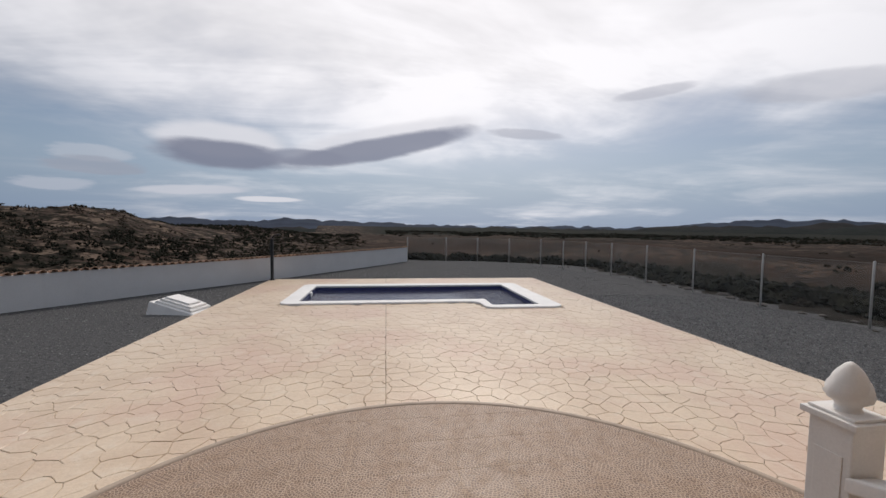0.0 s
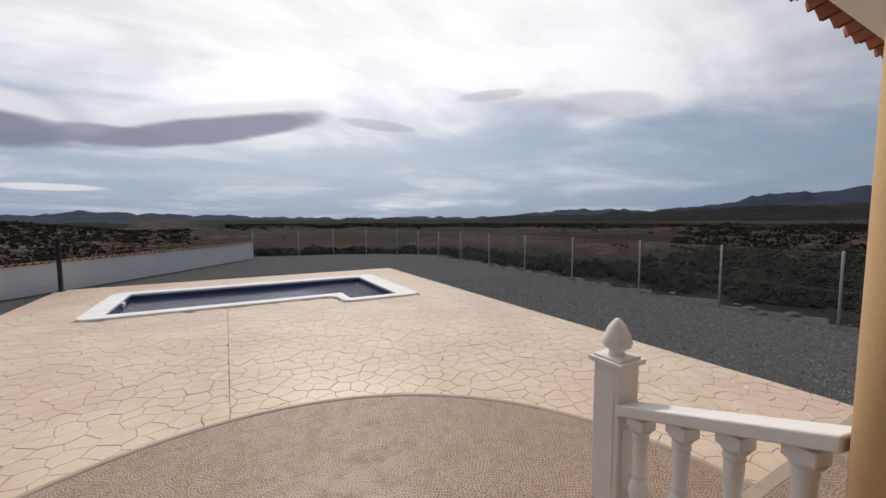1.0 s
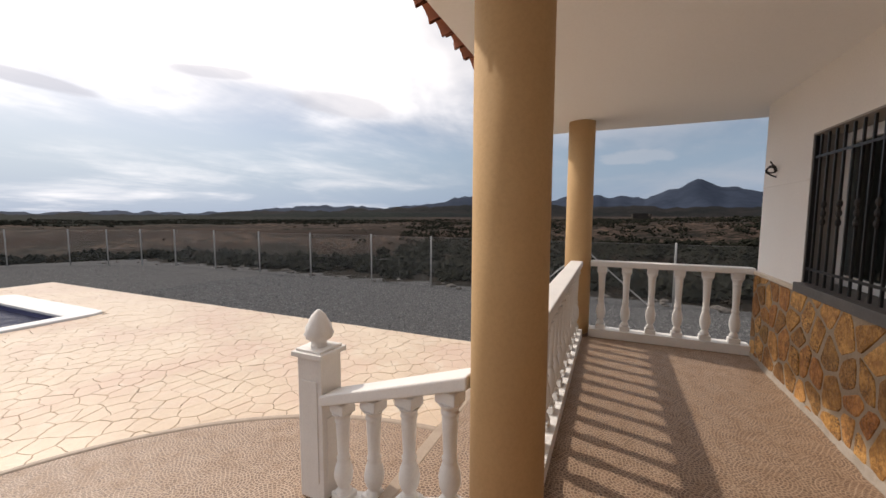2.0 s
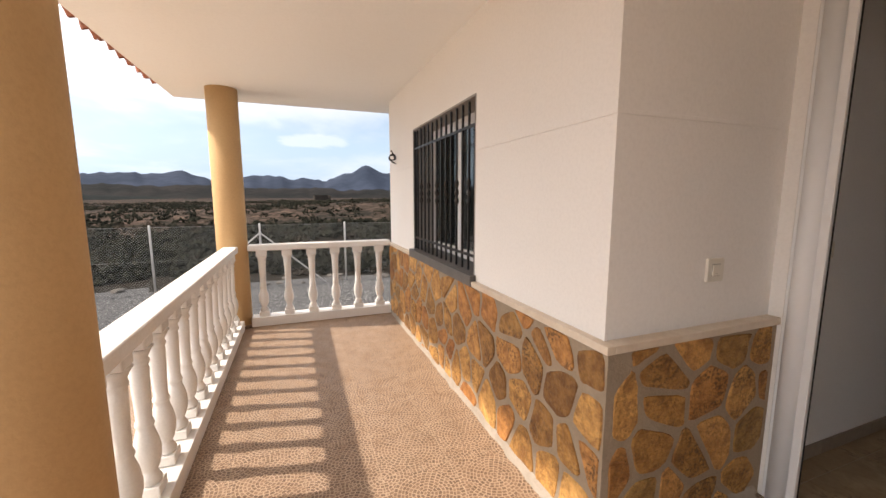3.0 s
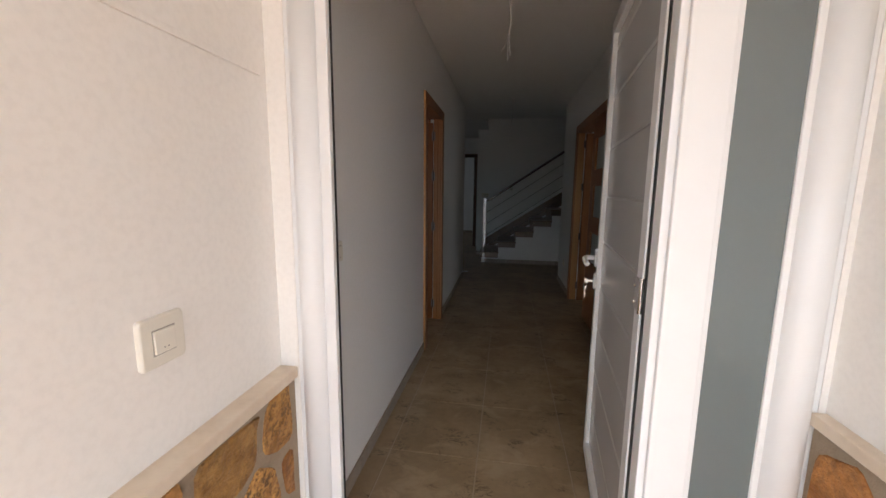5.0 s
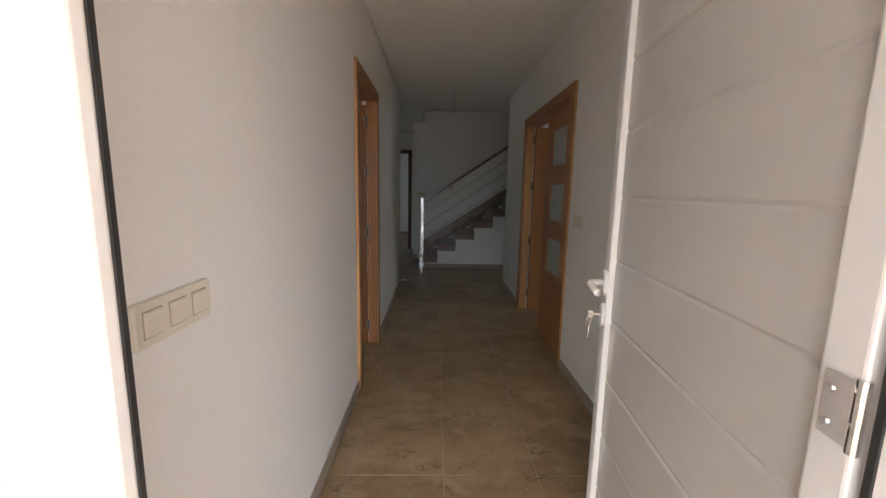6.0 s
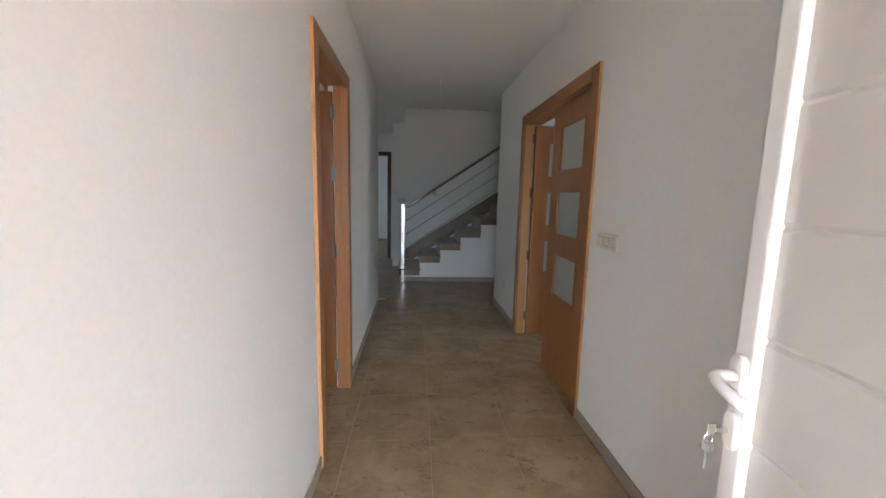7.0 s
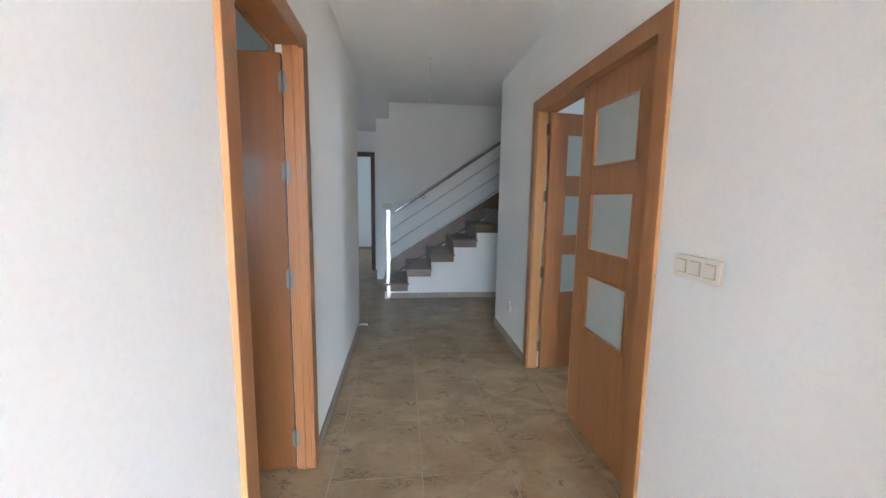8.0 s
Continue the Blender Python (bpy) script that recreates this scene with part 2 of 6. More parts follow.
def add_scrub_pattern(m):
    """Reddish earth with pale bare patches and dark tufts, ploughed strips in the valley and woodland behind them."""
    t, b = tree_of(m)
    old = b.inputs["Base Color"].links[0].from_socket
    co = t.nodes.new("ShaderNodeTexCoord").outputs["Object"]
    xyz = t.nodes.new("ShaderNodeSeparateXYZ")
    wire(t, co, xyz.inputs[0])
    px, py = math_node(t, "ADD", xyz.outputs[0], 1.3), math_node(t, "SUBTRACT", xyz.outputs[1], 1.3)
    rad = math_node(t, "SQRT", math_node(t, "ADD", math_node(t, "MULTIPLY", px, px), math_node(t, "MULTIPLY", py, py)))
    turn = math_node(t, "MULTIPLY", math_node(t, "ARCTAN2", px, py), 57.2958)
    edge = math_node(t, "SUBTRACT", noise_node(t, co, 0.03, 4, 0.6), 0.5)
    reach = math_node(t, "ADD", rad, math_node(t, "MULTIPLY", edge, 55.0))
    col = mix_node(t, step_node(t, noise_node(t, co, 0.09, 5, 0.6), 0.38, 0.62), old, (0.075, 0.050, 0.038))
    pale = step_node(t, noise_node(t, co, 0.5, 6, 0.68), 0.49, 0.58, 0.0, 0.85)
    pale = math_node(t, "MULTIPLY", pale, step_node(t, turn, 2, -8, 0.25, 1.0))
    col = mix_node(t, pale, col, (0.165, 0.122, 0.092))
    tufts = step_node(t, noise_node(t, co, 0.9, 5, 0.7, 0.5), 0.47, 0.54, 0.0, 0.9)
    col = mix_node(t, tufts, col, (0.010, 0.010, 0.007))
    low = math_node(t, "MULTIPLY", step_node(t, turn, 0, 6), step_node(t, reach, 52, 46, 0.0, 0.9))
    col = mix_node(t, low, col, (0.014, 0.012, 0.009))
    across = math_node(t, "MULTIPLY", step_node(t, turn, -6, 0), step_node(t, turn, 66, 54))
    strip = math_node(t, "MULTIPLY", step_node(t, reach, 48, 51), step_node(t, reach, 92, 86))
    hedge = math_node(t, "ABSOLUTE", math_node(t, "SUBTRACT", math_node(t, "FRACT", math_node(t, "MULTIPLY_ADD", edge, 2.2, math_node(t, "MULTIPLY", rad, 0.045))), 0.5))
    strip = math_node(t, "MULTIPLY", strip, step_node(t, hedge, 0.10, 0.16))
    earth = mix_node(t, step_node(t, noise_node(t, co, 0.06, 6, 0.65), 0.4, 0.62), (0.036, 0.023, 0.017), (0.018, 0.013, 0.010))
    col = mix_node(t, math_node(t, "MULTIPLY", math_node(t, "MULTIPLY", strip, across), 0.9), col, earth)
    wood = math_node(t, "MULTIPLY", step_node(t, reach, 112, 120), across)
    leafy = mix_node(t, step_node(t, noise_node(t, co, 0.12, 6, 0.7), 0.42, 0.6), (0.007, 0.010, 0.007), (0.014, 0.016, 0.011))
    col = mix_node(t, math_node(t, "MULTIPLY", wood, 0.9), col, leafy)
    wire(t, col, b.inputs["Base Color"])


add_scrub_pattern(FIELD)


def stone_material():
    """Ochre flagstone, each piece with its own tint, rust veins and pits."""
    m = surf("ochre_flagstone", (0.51, 0.275, 0.088), (0.24, 0.11, 0.033), 15, 0.7, 1.0, 42, stain=0.9, detail=7, bump_dist=0.012)
    t, b = tree_of(m)
    old = b.inputs["Base Color"].links[0].from_socket
    rnd = t.nodes.new("ShaderNodeObjectInfo").outputs["Random"]
    ramp = t.nodes.new("ShaderNodeValToRGB")
    ramp.color_ramp.interpolation = "LINEAR"
    stops = ((0, (0.55, 0.5, 0.45)), (0.25, (1.15, 1.12, 0.95)), (0.5, (1.45, 1.5, 1.5)), (0.75, (0.95, 0.72, 0.58)), (1, (0.75, 0.82, 0.78)))
    while len(ramp.color_ramp.elements) < len(stops):
        ramp.color_ramp.elements.new(0.5)
    for e, (p, c) in zip(ramp.color_ramp.elements, stops):
        e.position, e.color = p, (*c, 1)
    wire(t, rnd, ramp.inputs[0])
    co = t.nodes.new("ShaderNodeTexCoord").outputs["Object"]
    off = t.nodes.new("ShaderNodeVectorMath")
    wire(t, co, off.inputs[0])
    wire(t, t.nodes.new("ShaderNodeObjectInfo").outputs["Location"], off.inputs[1])
    speck = step_node(t, noise_node(t, off.outputs[0], 62, 5, 0.72), 0.46, 0.6, 0.0, 0.85)
    patch = step_node(t, noise_node(t, off.outputs[0], 6, 3, 0.6), 0.36, 0.58)
    col = mix_node(t, 1.0, old, ramp.outputs[0], "MULTIPLY")
    rusty = step_node(t, math_node(t, "FRACT", math_node(t, "MULTIPLY", rnd, 7.3)), 0.2, 0.8, 0.45, 1.0)
    col = mix_node(t, math_node(t, "MULTIPLY", math_node(t, "MULTIPLY", speck, patch), rusty), col, (0.07, 0.035, 0.015))
    wire(t, col, b.inputs["Base Color"])
    return m


STONE = stone_material()


def stamped_material():
    """Cream stamped concrete with pinkish and sandy clouds and a sealed sheen."""
    m = surf("cream_stamped_concrete", (0.68, 0.54, 0.39), (0.56, 0.415, 0.285), 0.9, 0.33, 0.7, 22, stain=0.8, detail=7, bump_dist=0.008)
    t, b = tree_of(m)
    old = b.inputs["Base Color"].links[0].from_socket
    co = t.nodes.new("ShaderNodeTexCoord").outputs["Object"]
    add = t.nodes.new("ShaderNodeVectorMath")
    wire(t, co, add.inputs[0])
    wire(t, t.nodes.new("ShaderNodeObjectInfo").outputs["Location"], add.inputs[1])
    pink = step_node(t, noise_node(t, add.outputs[0], 0.45, 4, 0.55, 0.4), 0.46, 0.64, 0.0, 0.6)
    sand = step_node(t, noise_node(t, add.outputs[0], 3.2, 6, 0.65, 0.6), 0.52, 0.7, 0.0, 0.4)
    col = mix_node(t, pink, old, (0.60, 0.41, 0.31))
    wire(t, mix_node(t, sand, col, (0.70, 0.62, 0.50)), b.inputs["Base Color"])
    return m


STAMPED = stamped_material()
STAMP_JOINT = surf("stamped_joint", (0.50, 0.39, 0.28), (0.10, 0.068, 0.045), 0.7, 0.9, 0.3, 40, stain=1.0)


def mosaic_material():
    """Floor tile cast with small sandy pebbles laid in rings, a rosette to each tile."""
    m = bpy.data.materials.new("pebble_mosaic_tile")
    m.use_nodes = True
    t, b = tree_of(m)
    co = t.nodes.new("ShaderNodeTexCoord").outputs["Object"]
    place = t.nodes.new("ShaderNodeObjectInfo").outputs["Location"]
    world_co = t.nodes.new("ShaderNodeVectorMath")
    wire(t, co, world_co.inputs[0])
    wire(t, place, world_co.inputs[1])
    warp = t.nodes.new("ShaderNodeTexNoise")
    warp.inputs["Scale"].default_value = 16.0
    wire(t, world_co.outputs[0], warp.inputs["Vector"])
    vm = t.nodes.new("ShaderNodeVectorMath")
    vm.operation = "MULTIPLY_ADD"
    wire(t, warp.outputs["Color"], vm.inputs[0])
    vm.inputs[1].default_value = (0.016, 0.016, 0)
    wire(t, co, vm.inputs[2])
    xyz = t.nodes.new("ShaderNodeSeparateXYZ")
    wire(t, vm.outputs[0], xyz.inputs[0])
    x, y = (math_node(t, "SUBTRACT", xyz.outputs[i], 0.008) for i in (0, 1))

    def radius(u, v):
        return math_node(t, "SQRT", math_node(t, "ADD", math_node(t, "MULTIPLY", u, u), math_node(t, "MULTIPLY", v, v)))

    cx, cy = (math_node(t, "SUBTRACT", math_node(t, "ABSOLUTE", q), 0.1725) for q in (x, y))
    r_mid, r_corner = radius(x, y), radius(cx, cy)
    outer = math_node(t, "GREATER_THAN", r_mid, 0.154)
    inner = math_node(t, "SUBTRACT", 1.0, outer)
    rr = math_node(t, "ADD", math_node(t, "MULTIPLY", r_mid, inner), math_node(t, "MULTIPLY", r_corner, outer))
    angle = math_node(t, "ADD", math_node(t, "MULTIPLY", math_node(t, "ARCTAN2", y, x), inner), math_node(t, "MULTIPLY", math_node(t, "ARCTAN2", cy, cx), outer))
    rings = math_node(t, "DIVIDE", rr, 0.0172)
    ring = math_node(t, "FLOOR", rings)
    count = math_node(t, "ROUND", math_node(t, "MULTIPLY", math_node(t, "ADD", ring, 0.6), 4.4))
    along = math_node(t, "ADD", math_node(t, "MULTIPLY", math_node(t, "MULTIPLY", angle, 0.159155), count), math_node(t, "MULTIPLY", ring, 0.37))

    def gap(value, width):
        f = math_node(t, "ABSOLUTE", math_node(t, "SUBTRACT", math_node(t, "FRACT", value), 0.5))
        return step_node(t, f, 0.5 - width * 0.25, 0.5 - width, 0.0, 1.0)

    joint = math_node(t, "MULTIPLY", gap(rings, 0.2), gap(along, 0.17))
    seed = t.nodes.new("ShaderNodeCombineXYZ")
    wire(t, math_node(t, "MULTIPLY_ADD", outer, 40.0, ring), seed.inputs[0])
    wire(t, math_node(t, "FLOOR", along), seed.inputs[1])
    wire(t, t.nodes.new("ShaderNodeObjectInfo").outputs["Random"], seed.inputs[2])
    speck = t.nodes.new("ShaderNodeTexWhiteNoise")
    wire(t, seed.outputs[0], speck.inputs["Vector"])
    peb = mix_node(t, speck.outputs["Value"], (0.135, 0.080, 0.048), (0.27, 0.172, 0.108))
    big = step_node(t, noise_node(t, world_co.outputs[0], 1.4, 5, 0.6), 0.35, 0.7)
    worn = step_node(t, noise_node(t, world_co.outputs[0], 9, 5, 0.65), 0.4, 0.7, 0.25, 0.9)
    peb = mix_node(t, math_node(t, "MULTIPLY", big, 0.35), peb, (0.19, 0.13, 0.085))
    mortar = mix_node(t, worn, (0.50, 0.37, 0.265), (0.36, 0.245, 0.165))
    wire(t, mix_node(t, joint, mortar, peb), b.inputs["Base Color"])
    wire(t, math_node(t, "MULTIPLY_ADD", worn, 0.25, 0.4), b.inputs["Roughness"])
    bn = t.nodes.new("ShaderNodeBump")
    bn.inputs["Strength"].default_value, bn.inputs["Distance"].default_value = 0.45, 0.003
    wire(t, joint, bn.inputs["Height"])
    wire(t, bn.outputs[0], b.inputs["Normal"])
    return m


MOSAIC = mosaic_material()


def hall_tile_material():
    """Brown marbled stoneware tile with dark ragged veins that gather in places."""
    m = surf("brown_marbled_tile", (0.36, 0.262, 0.155), (0.25, 0.176, 0.10), 3.2, 0.36, 0.02, 30, stain=0.9, spec=0.4, detail=7, rand=0.06)
    t, b = tree_of(m)
    old = b.inputs["Base Color"].links[0].from_socket
    co = t.nodes.new("ShaderNodeTexCoord").outputs["Object"]
    add = t.nodes.new("ShaderNodeVectorMath")
    wire(t, co, add.inputs[0])
    wire(t, t.nodes.new("ShaderNodeObjectInfo").outputs["Location"], add.inputs[1])
    mp = t.nodes.new("ShaderNodeMapping")
    mp.inputs["Rotation"].default_value, mp.inputs["Scale"].default_value = (0, 0, 0.6), (1.0, 1.5, 1.0)
    wire(t, add.outputs[0], mp.inputs[0])
    v = mp.outputs[0]
    where = step_node(t, noise_node(t, v, 5.0, 4, 0.6, 0.4), 0.5, 0.66)
    line = math_node(t, "ABSOLUTE", math_node(t, "SUBTRACT", noise_node(t, v, 7.0, 7, 0.66, 1.4), 0.5))
    vein = math_node(t, "MULTIPLY", step_node(t, line, 0.04, 0.0, 0.0, 0.9), where)
    grain = step_node(t, noise_node(t, v, 17, 6, 0.7, 0.6), 0.5, 0.68, 0.0, 0.5)
    col = mix_node(t, math_node(t, "MULTIPLY", grain, where), old, (0.20, 0.135, 0.075))
    pale = step_node(t, noise_node(t, v, 4.2, 5, 0.6, 0.8), 0.5, 0.64, 0.0, 0.5)
    col = mix_node(t, pale, col, (0.43, 0.33, 0.21))
    wire(t, mix_node(t, vein, col, (0.095, 0.062, 0.036)), b.inputs["Base Color"])
    return m


HALLTILE = hall_tile_material()


def wood_material(name, base, dark, along):
    """Varnished wood with grain along one axis."""
    s = [26, 26, 26]
    s["xyz".index(along)] = 1.4
    m = surf(name, base, dark, 1.0, 0.38, 0.05, 6.0, stain=0.5, detail=6, stretch=tuple(s), coat=0.15)
    return m


WOOD = wood_material("beech_veneer", (0.39, 0.175, 0.066), (0.30, 0.125, 0.045), "z")
WOOD_H = wood_material("beech_veneer_across", (0.39, 0.175, 0.066), (0.30, 0.125, 0.045), "y")
# paler beech; on the trim strips it stands for light from the doorway
WOOD_EDGE = wood_material("pale_beech_edge", (0.60, 0.33, 0.14), (0.50, 0.26, 0.10), "z")
WOOD_DARK = wood_material("dark_stained_wood", (0.11, 0.04, 0.018), (0.07, 0.025, 0.012), "z")


def glass_material(name, colour, rough, ior=1.45):
    m = bpy.data.materials.new(name)
    m.use_nodes = True
    t, b = tree_of(m)
    b.inputs["Base Color"].default_value = (*colour, 1)
    b.inputs["Transmission Weight"].default_value = 1.0
    b.inputs["Roughness"].default_value, b.inputs["IOR"].default_value = rough, ior
    return m


TINTED = glass_material("grey_tinted_glass", (0.34, 0.42, 0.43), 0.02)
MIRRORED = glass_material("grey_reflective_glass", (0.36, 0.42, 0.42), 0.01, 1.75)
MIRRORED.node_tree.nodes["Principled BSDF"].inputs["Transmission Weight"].default_value = 0.6
FROSTED = surf("frosted_glass", (0.46, 0.50, 0.48), (0.43, 0.47, 0.45), 2, 0.5, 0.02, 60, stain=0.2)


def water_material():
    m = glass_material("pool_water", (0.055, 0.06, 0.11), 0.02, 1.33)
    t, b = tree_of(m)
    b.inputs["Transmission Weight"].default_value = 0.4
    co = t.nodes.new("ShaderNodeTexCoord").outputs["Object"]
    bn = t.nodes.new("ShaderNodeBump")
    bn.inputs["Strength"].default_value, bn.inputs["Distance"].default_value = 0.9, 0.06
    xyz = t.nodes.new("ShaderNodeSeparateXYZ")
    wire(t, co, xyz.inputs[0])
    stir = step_node(t, xyz.outputs[0], 0.6, 1.8, 0.12, 1.0)   # the inlet stirs the bay
    wire(t, math_node(t, "MULTIPLY", noise_node(t, co, 4.5, 5, 0.6, 0.5), stir), bn.inputs["Height"])
    wire(t, bn.outputs[0], b.inputs["Normal"])
    return m


WATER = water_material()


def mesh_wire_material():
    """Chain link: thin diagonal wires, open between."""
    m = bpy.data.materials.new("chain_link_wire")
    m.use_nodes = True
    t, b = tree_of(m)
    b.inputs["Base Color"].default_value = (0.42, 0.42, 0.41, 1)
    b.inputs["Roughness"].default_value, b.inputs["Metallic"].default_value = 0.5, 0.5
    return m


WIRE = mesh_wire_material()

# ---- mesh helpers ----


def part(name, bm, mat, parent=None, label="", smooth=False):
    """Links a bmesh as one mesh object under a thing or a part."""
    me = bpy.data.meshes.new(name)
    bm.to_mesh(me)
    bm.free()
    me.materials.append(mat)
    if smooth:
        me.polygons.foreach_set("use_smooth", [True] * len(me.polygons))
    ob = new(name, me)
    if parent is not None:
        ob.parent = parent
    if label:
        tagged(ob, label)
    return ob


def share(name, me, parent, place=(0, 0, 0), rz=0.0, label=""):
    """One more object on a mesh that is there already."""
    ob = new(name, me)
    ob.parent = parent
    ob.location, ob.rotation_euler = place, (0, 0, rz)
    if label:
        tagged(ob, label)
    return ob


def thing(name, place=(0, 0, 0), rz=0.0, label="", category="", group="", kind=""):
    ob = new(name)
    ob.empty_display_size = 0.1
    ob.location, ob.rotation_euler = place, (0, 0, rz)
    return tagged(ob, label, category, group, kind)


def add_box(bm, x0, x1, y0, y1, z0, z1):
    v = [bm.verts.new((x, y, z)) for z in (z0, z1) for y in (y0, y1) for x in (x0, x1)]
    for f in ((0, 2, 3, 1), (4, 5, 7, 6), (0, 1, 5, 4), (2, 6, 7, 3), (0, 4, 6, 2), (1, 3, 7, 5)):
        bm.faces.new([v[i] for i in f])


def boxes(items, bevel=0.0, seg=2):
    bm = bmesh.new()
    for it in items:
        add_box(bm, *it)
    if bevel:
        bmesh.ops.bevel(bm, geom=bm.edges[:], offset=bevel, segments=seg, affect="EDGES", profile=0.6)
    return bm


def add_lathe(bm, profile, seg=16, cx=0, cy=0):
    rings = []
    for r, z in profile:
        rings.append([bm.verts.new((cx + r * math.cos(2 * math.pi * i / seg), cy + r * math.sin(2 * math.pi * i / seg), z)) for i in range(seg)])
    for a, b in zip(rings, rings[1:]):
        for i in range(seg):
            j = (i + 1) % seg
            bm.faces.new((a[i], a[j], b[j], b[i]))
    bm.faces.new(rings[0][::-1])
    bm.faces.new(rings[-1])


def lathe(profile, seg=16):
    bm = bmesh.new()
    add_lathe(bm, profile, seg)
    return bm


def add_tube(bm, pts, r, seg=8):
    pts = [Vector(p) for p in pts]
    rings = []
    for i, p in enumerate(pts):
        d = (pts[min(i + 1, len(pts) - 1)] - pts[max(i - 1, 0)]).normalized()
        up = Vector((0, 0, 1)) if abs(d.z) < 0.9 else Vector((1, 0, 0))
        a = d.cross(up).normalized()
        b = d.cross(a)
        rings.append([bm.verts.new(p + r * (math.cos(2 * math.pi * k / seg) * a + math.sin(2 * math.pi * k / seg) * b)) for k in range(seg)])
    for q, w in zip(rings, rings[1:]):
        for k in range(seg):
            j = (k + 1) % seg
            bm.faces.new((q[k], q[j], w[j], w[k]))
    bm.faces.new(rings[0][::-1])
    bm.faces.new(rings[-1])


def tube(pts, r, seg=8):
    bm = bmesh.new()
    add_tube(bm, pts, r, seg)
    return bm


def clip_half(poly, px, py, nx, ny):
    """Keeps the side of a polygon where (p - P) . n <= 0."""
    out = []
    for i, a in enumerate(poly):
        b = poly[(i + 1) % len(poly)]
        da, db = (a[0] - px) * nx + (a[1] - py) * ny, (b[0] - px) * nx + (b[1] - py) * ny
        if da <= 0:
            out.append(a)
        if (da < 0 < db) or (db < 0 < da):
            s = da / (da - db)
            out.append((a[0] + s * (b[0] - a[0]), a[1] + s * (b[1] - a[1])))
    return out


def area(poly):
    return 0.5 * sum(a[0] * b[1] - b[0] * a[1] for a, b in zip(poly, poly[1:] + poly[:1]))


def cells(x0, x1, y0, y1, sx, sy, jitter, gap, rng):
    """Irregular cells of about sx by sy that fill a rectangle, with a gap between them."""
    nx, ny = max(1, round((x1 - x0) / sx)), max(1, round((y1 - y0) / sy))
    sx, sy = (x1 - x0) / nx, (y1 - y0) / ny
    seed = {}
    for i in range(-1, nx + 1):
        for j in range(-1, ny + 1):
            seed[i, j] = (x0 + (i + 0.5 + (0.5 if j % 2 else 0.0) * 0.8 + rng.uniform(-jitter, jitter)) * sx, y0 + (j + 0.5 + rng.uniform(-jitter, jitter)) * sy)
    out = []
    for (i, j), (cx, cy) in seed.items():
        poly = [(x0, y0), (x1, y0), (x1, y1), (x0, y1)]
        for di in range(-2, 3):
            for dj in range(-2, 3):
                o = seed.get((i + di, j + dj))
                if o is None or (di == 0 and dj == 0):
                    continue
                d = math.hypot(o[0] - cx, o[1] - cy) or 1e-6
                n = ((o[0] - cx) / d, (o[1] - cy) / d)
                poly = clip_half(poly, (cx + o[0]) / 2 - n[0] * gap / 2, (cy + o[1]) / 2 - n[1] * gap / 2, *n)
                if len(poly) < 3:
                    break
            if len(poly) < 3:
                break
        if len(poly) >= 3 and area(poly) > 0.03 * sx * sy:
            out.append(poly)
    return out


def tidy(poly, least):
    """Drops corners that lie closer together than least."""
    out = []
    for p in poly:
        if not out or math.hypot(p[0] - out[-1][0], p[1] - out[-1][1]) > least:
            out.append(p)
    if len(out) > 1 and math.hypot(out[0][0] - out[-1][0], out[0][1] - out[-1][1]) < least:
        out.pop()
    return out


def rough_outline(poly, rng, amount):
    """Cuts the corners of a cell and shakes its sides, as a broken stone has them."""
    out = []
    n = len(poly)
    for i in range(n):
        a, b, c = Vector(poly[i - 1]), Vector(poly[i]), Vector(poly[(i + 1) % n])
        k = rng.uniform(0.06, 0.2)
        for q in (b + (a - b) * k, b + (c - b) * k * rng.uniform(0.6, 1.2)):
            out.append((q.x + rng.uniform(-amount, amount), q.y + rng.uniform(-amount, amount)))
    return soften(out)


def soften(poly):
    """Rounds every corner once."""
    out = []
    for a, b in zip(poly, poly[1:] + poly[:1]):
        if math.hypot(b[0] - a[0], b[1] - a[1]) < 0.03:
            out.append(((a[0] + b[0]) / 2, (a[1] + b[1]) / 2))
        else:
            out += [(a[0] + (b[0] - a[0]) * k, a[1] + (b[1] - a[1]) * k) for k in (0.22, 0.78)]
    return out


def add_slab(bm, poly, z0, z1, chamfer, lift=None):
    """A flat piece with a chamfered rim; lift gives the top corners uneven height."""
    c = Vector((sum(p[0] for p in poly) / len(poly), sum(p[1] for p in poly) / len(poly)))
    low = [bm.verts.new((p[0], p[1], z0)) for p in poly]
    mid = [bm.verts.new((p[0], p[1], z1 - chamfer)) for p in poly]
    top = []
    for p in poly:
        d = c - Vector(p)
        q = Vector(p) + d.normalized() * min(chamfer * 1.2, d.length * 0.4)
        top.append(bm.verts.new((q.x, q.y, z1 + (lift() if lift else 0))))
    n = len(poly)
    for a, b in ((low, mid), (mid, top)):
        for i in range(n):
            bm.faces.new((a[i], a[(i + 1) % n], b[(i + 1) % n], b[i]))
    bm.faces.new(top)


def slab_at(poly, z0, z1, chamfer, lift=None):
    """The slab's mesh about its own centre, and that centre."""
    cx, cy = sum(p[0] for p in poly) / len(poly), sum(p[1] for p in poly) / len(poly)
    bm = bmesh.new()
    add_slab(bm, [(p[0] - cx, p[1] - cy) for p in poly], z0, z1, chamfer, lift)
    return bm, cx, cy

# ---- terrain and distance ----
GROUND_Z = -1.05


def property_edge(x, y):
    """Metres outside the fenced plot; negative inside."""
    return max(x - 10.4, y - (28.6 - 0.16 * max(x, 0) ** 1.35), -x - 12.3 + max(0, y - 12) * 0.75, -y - 16)


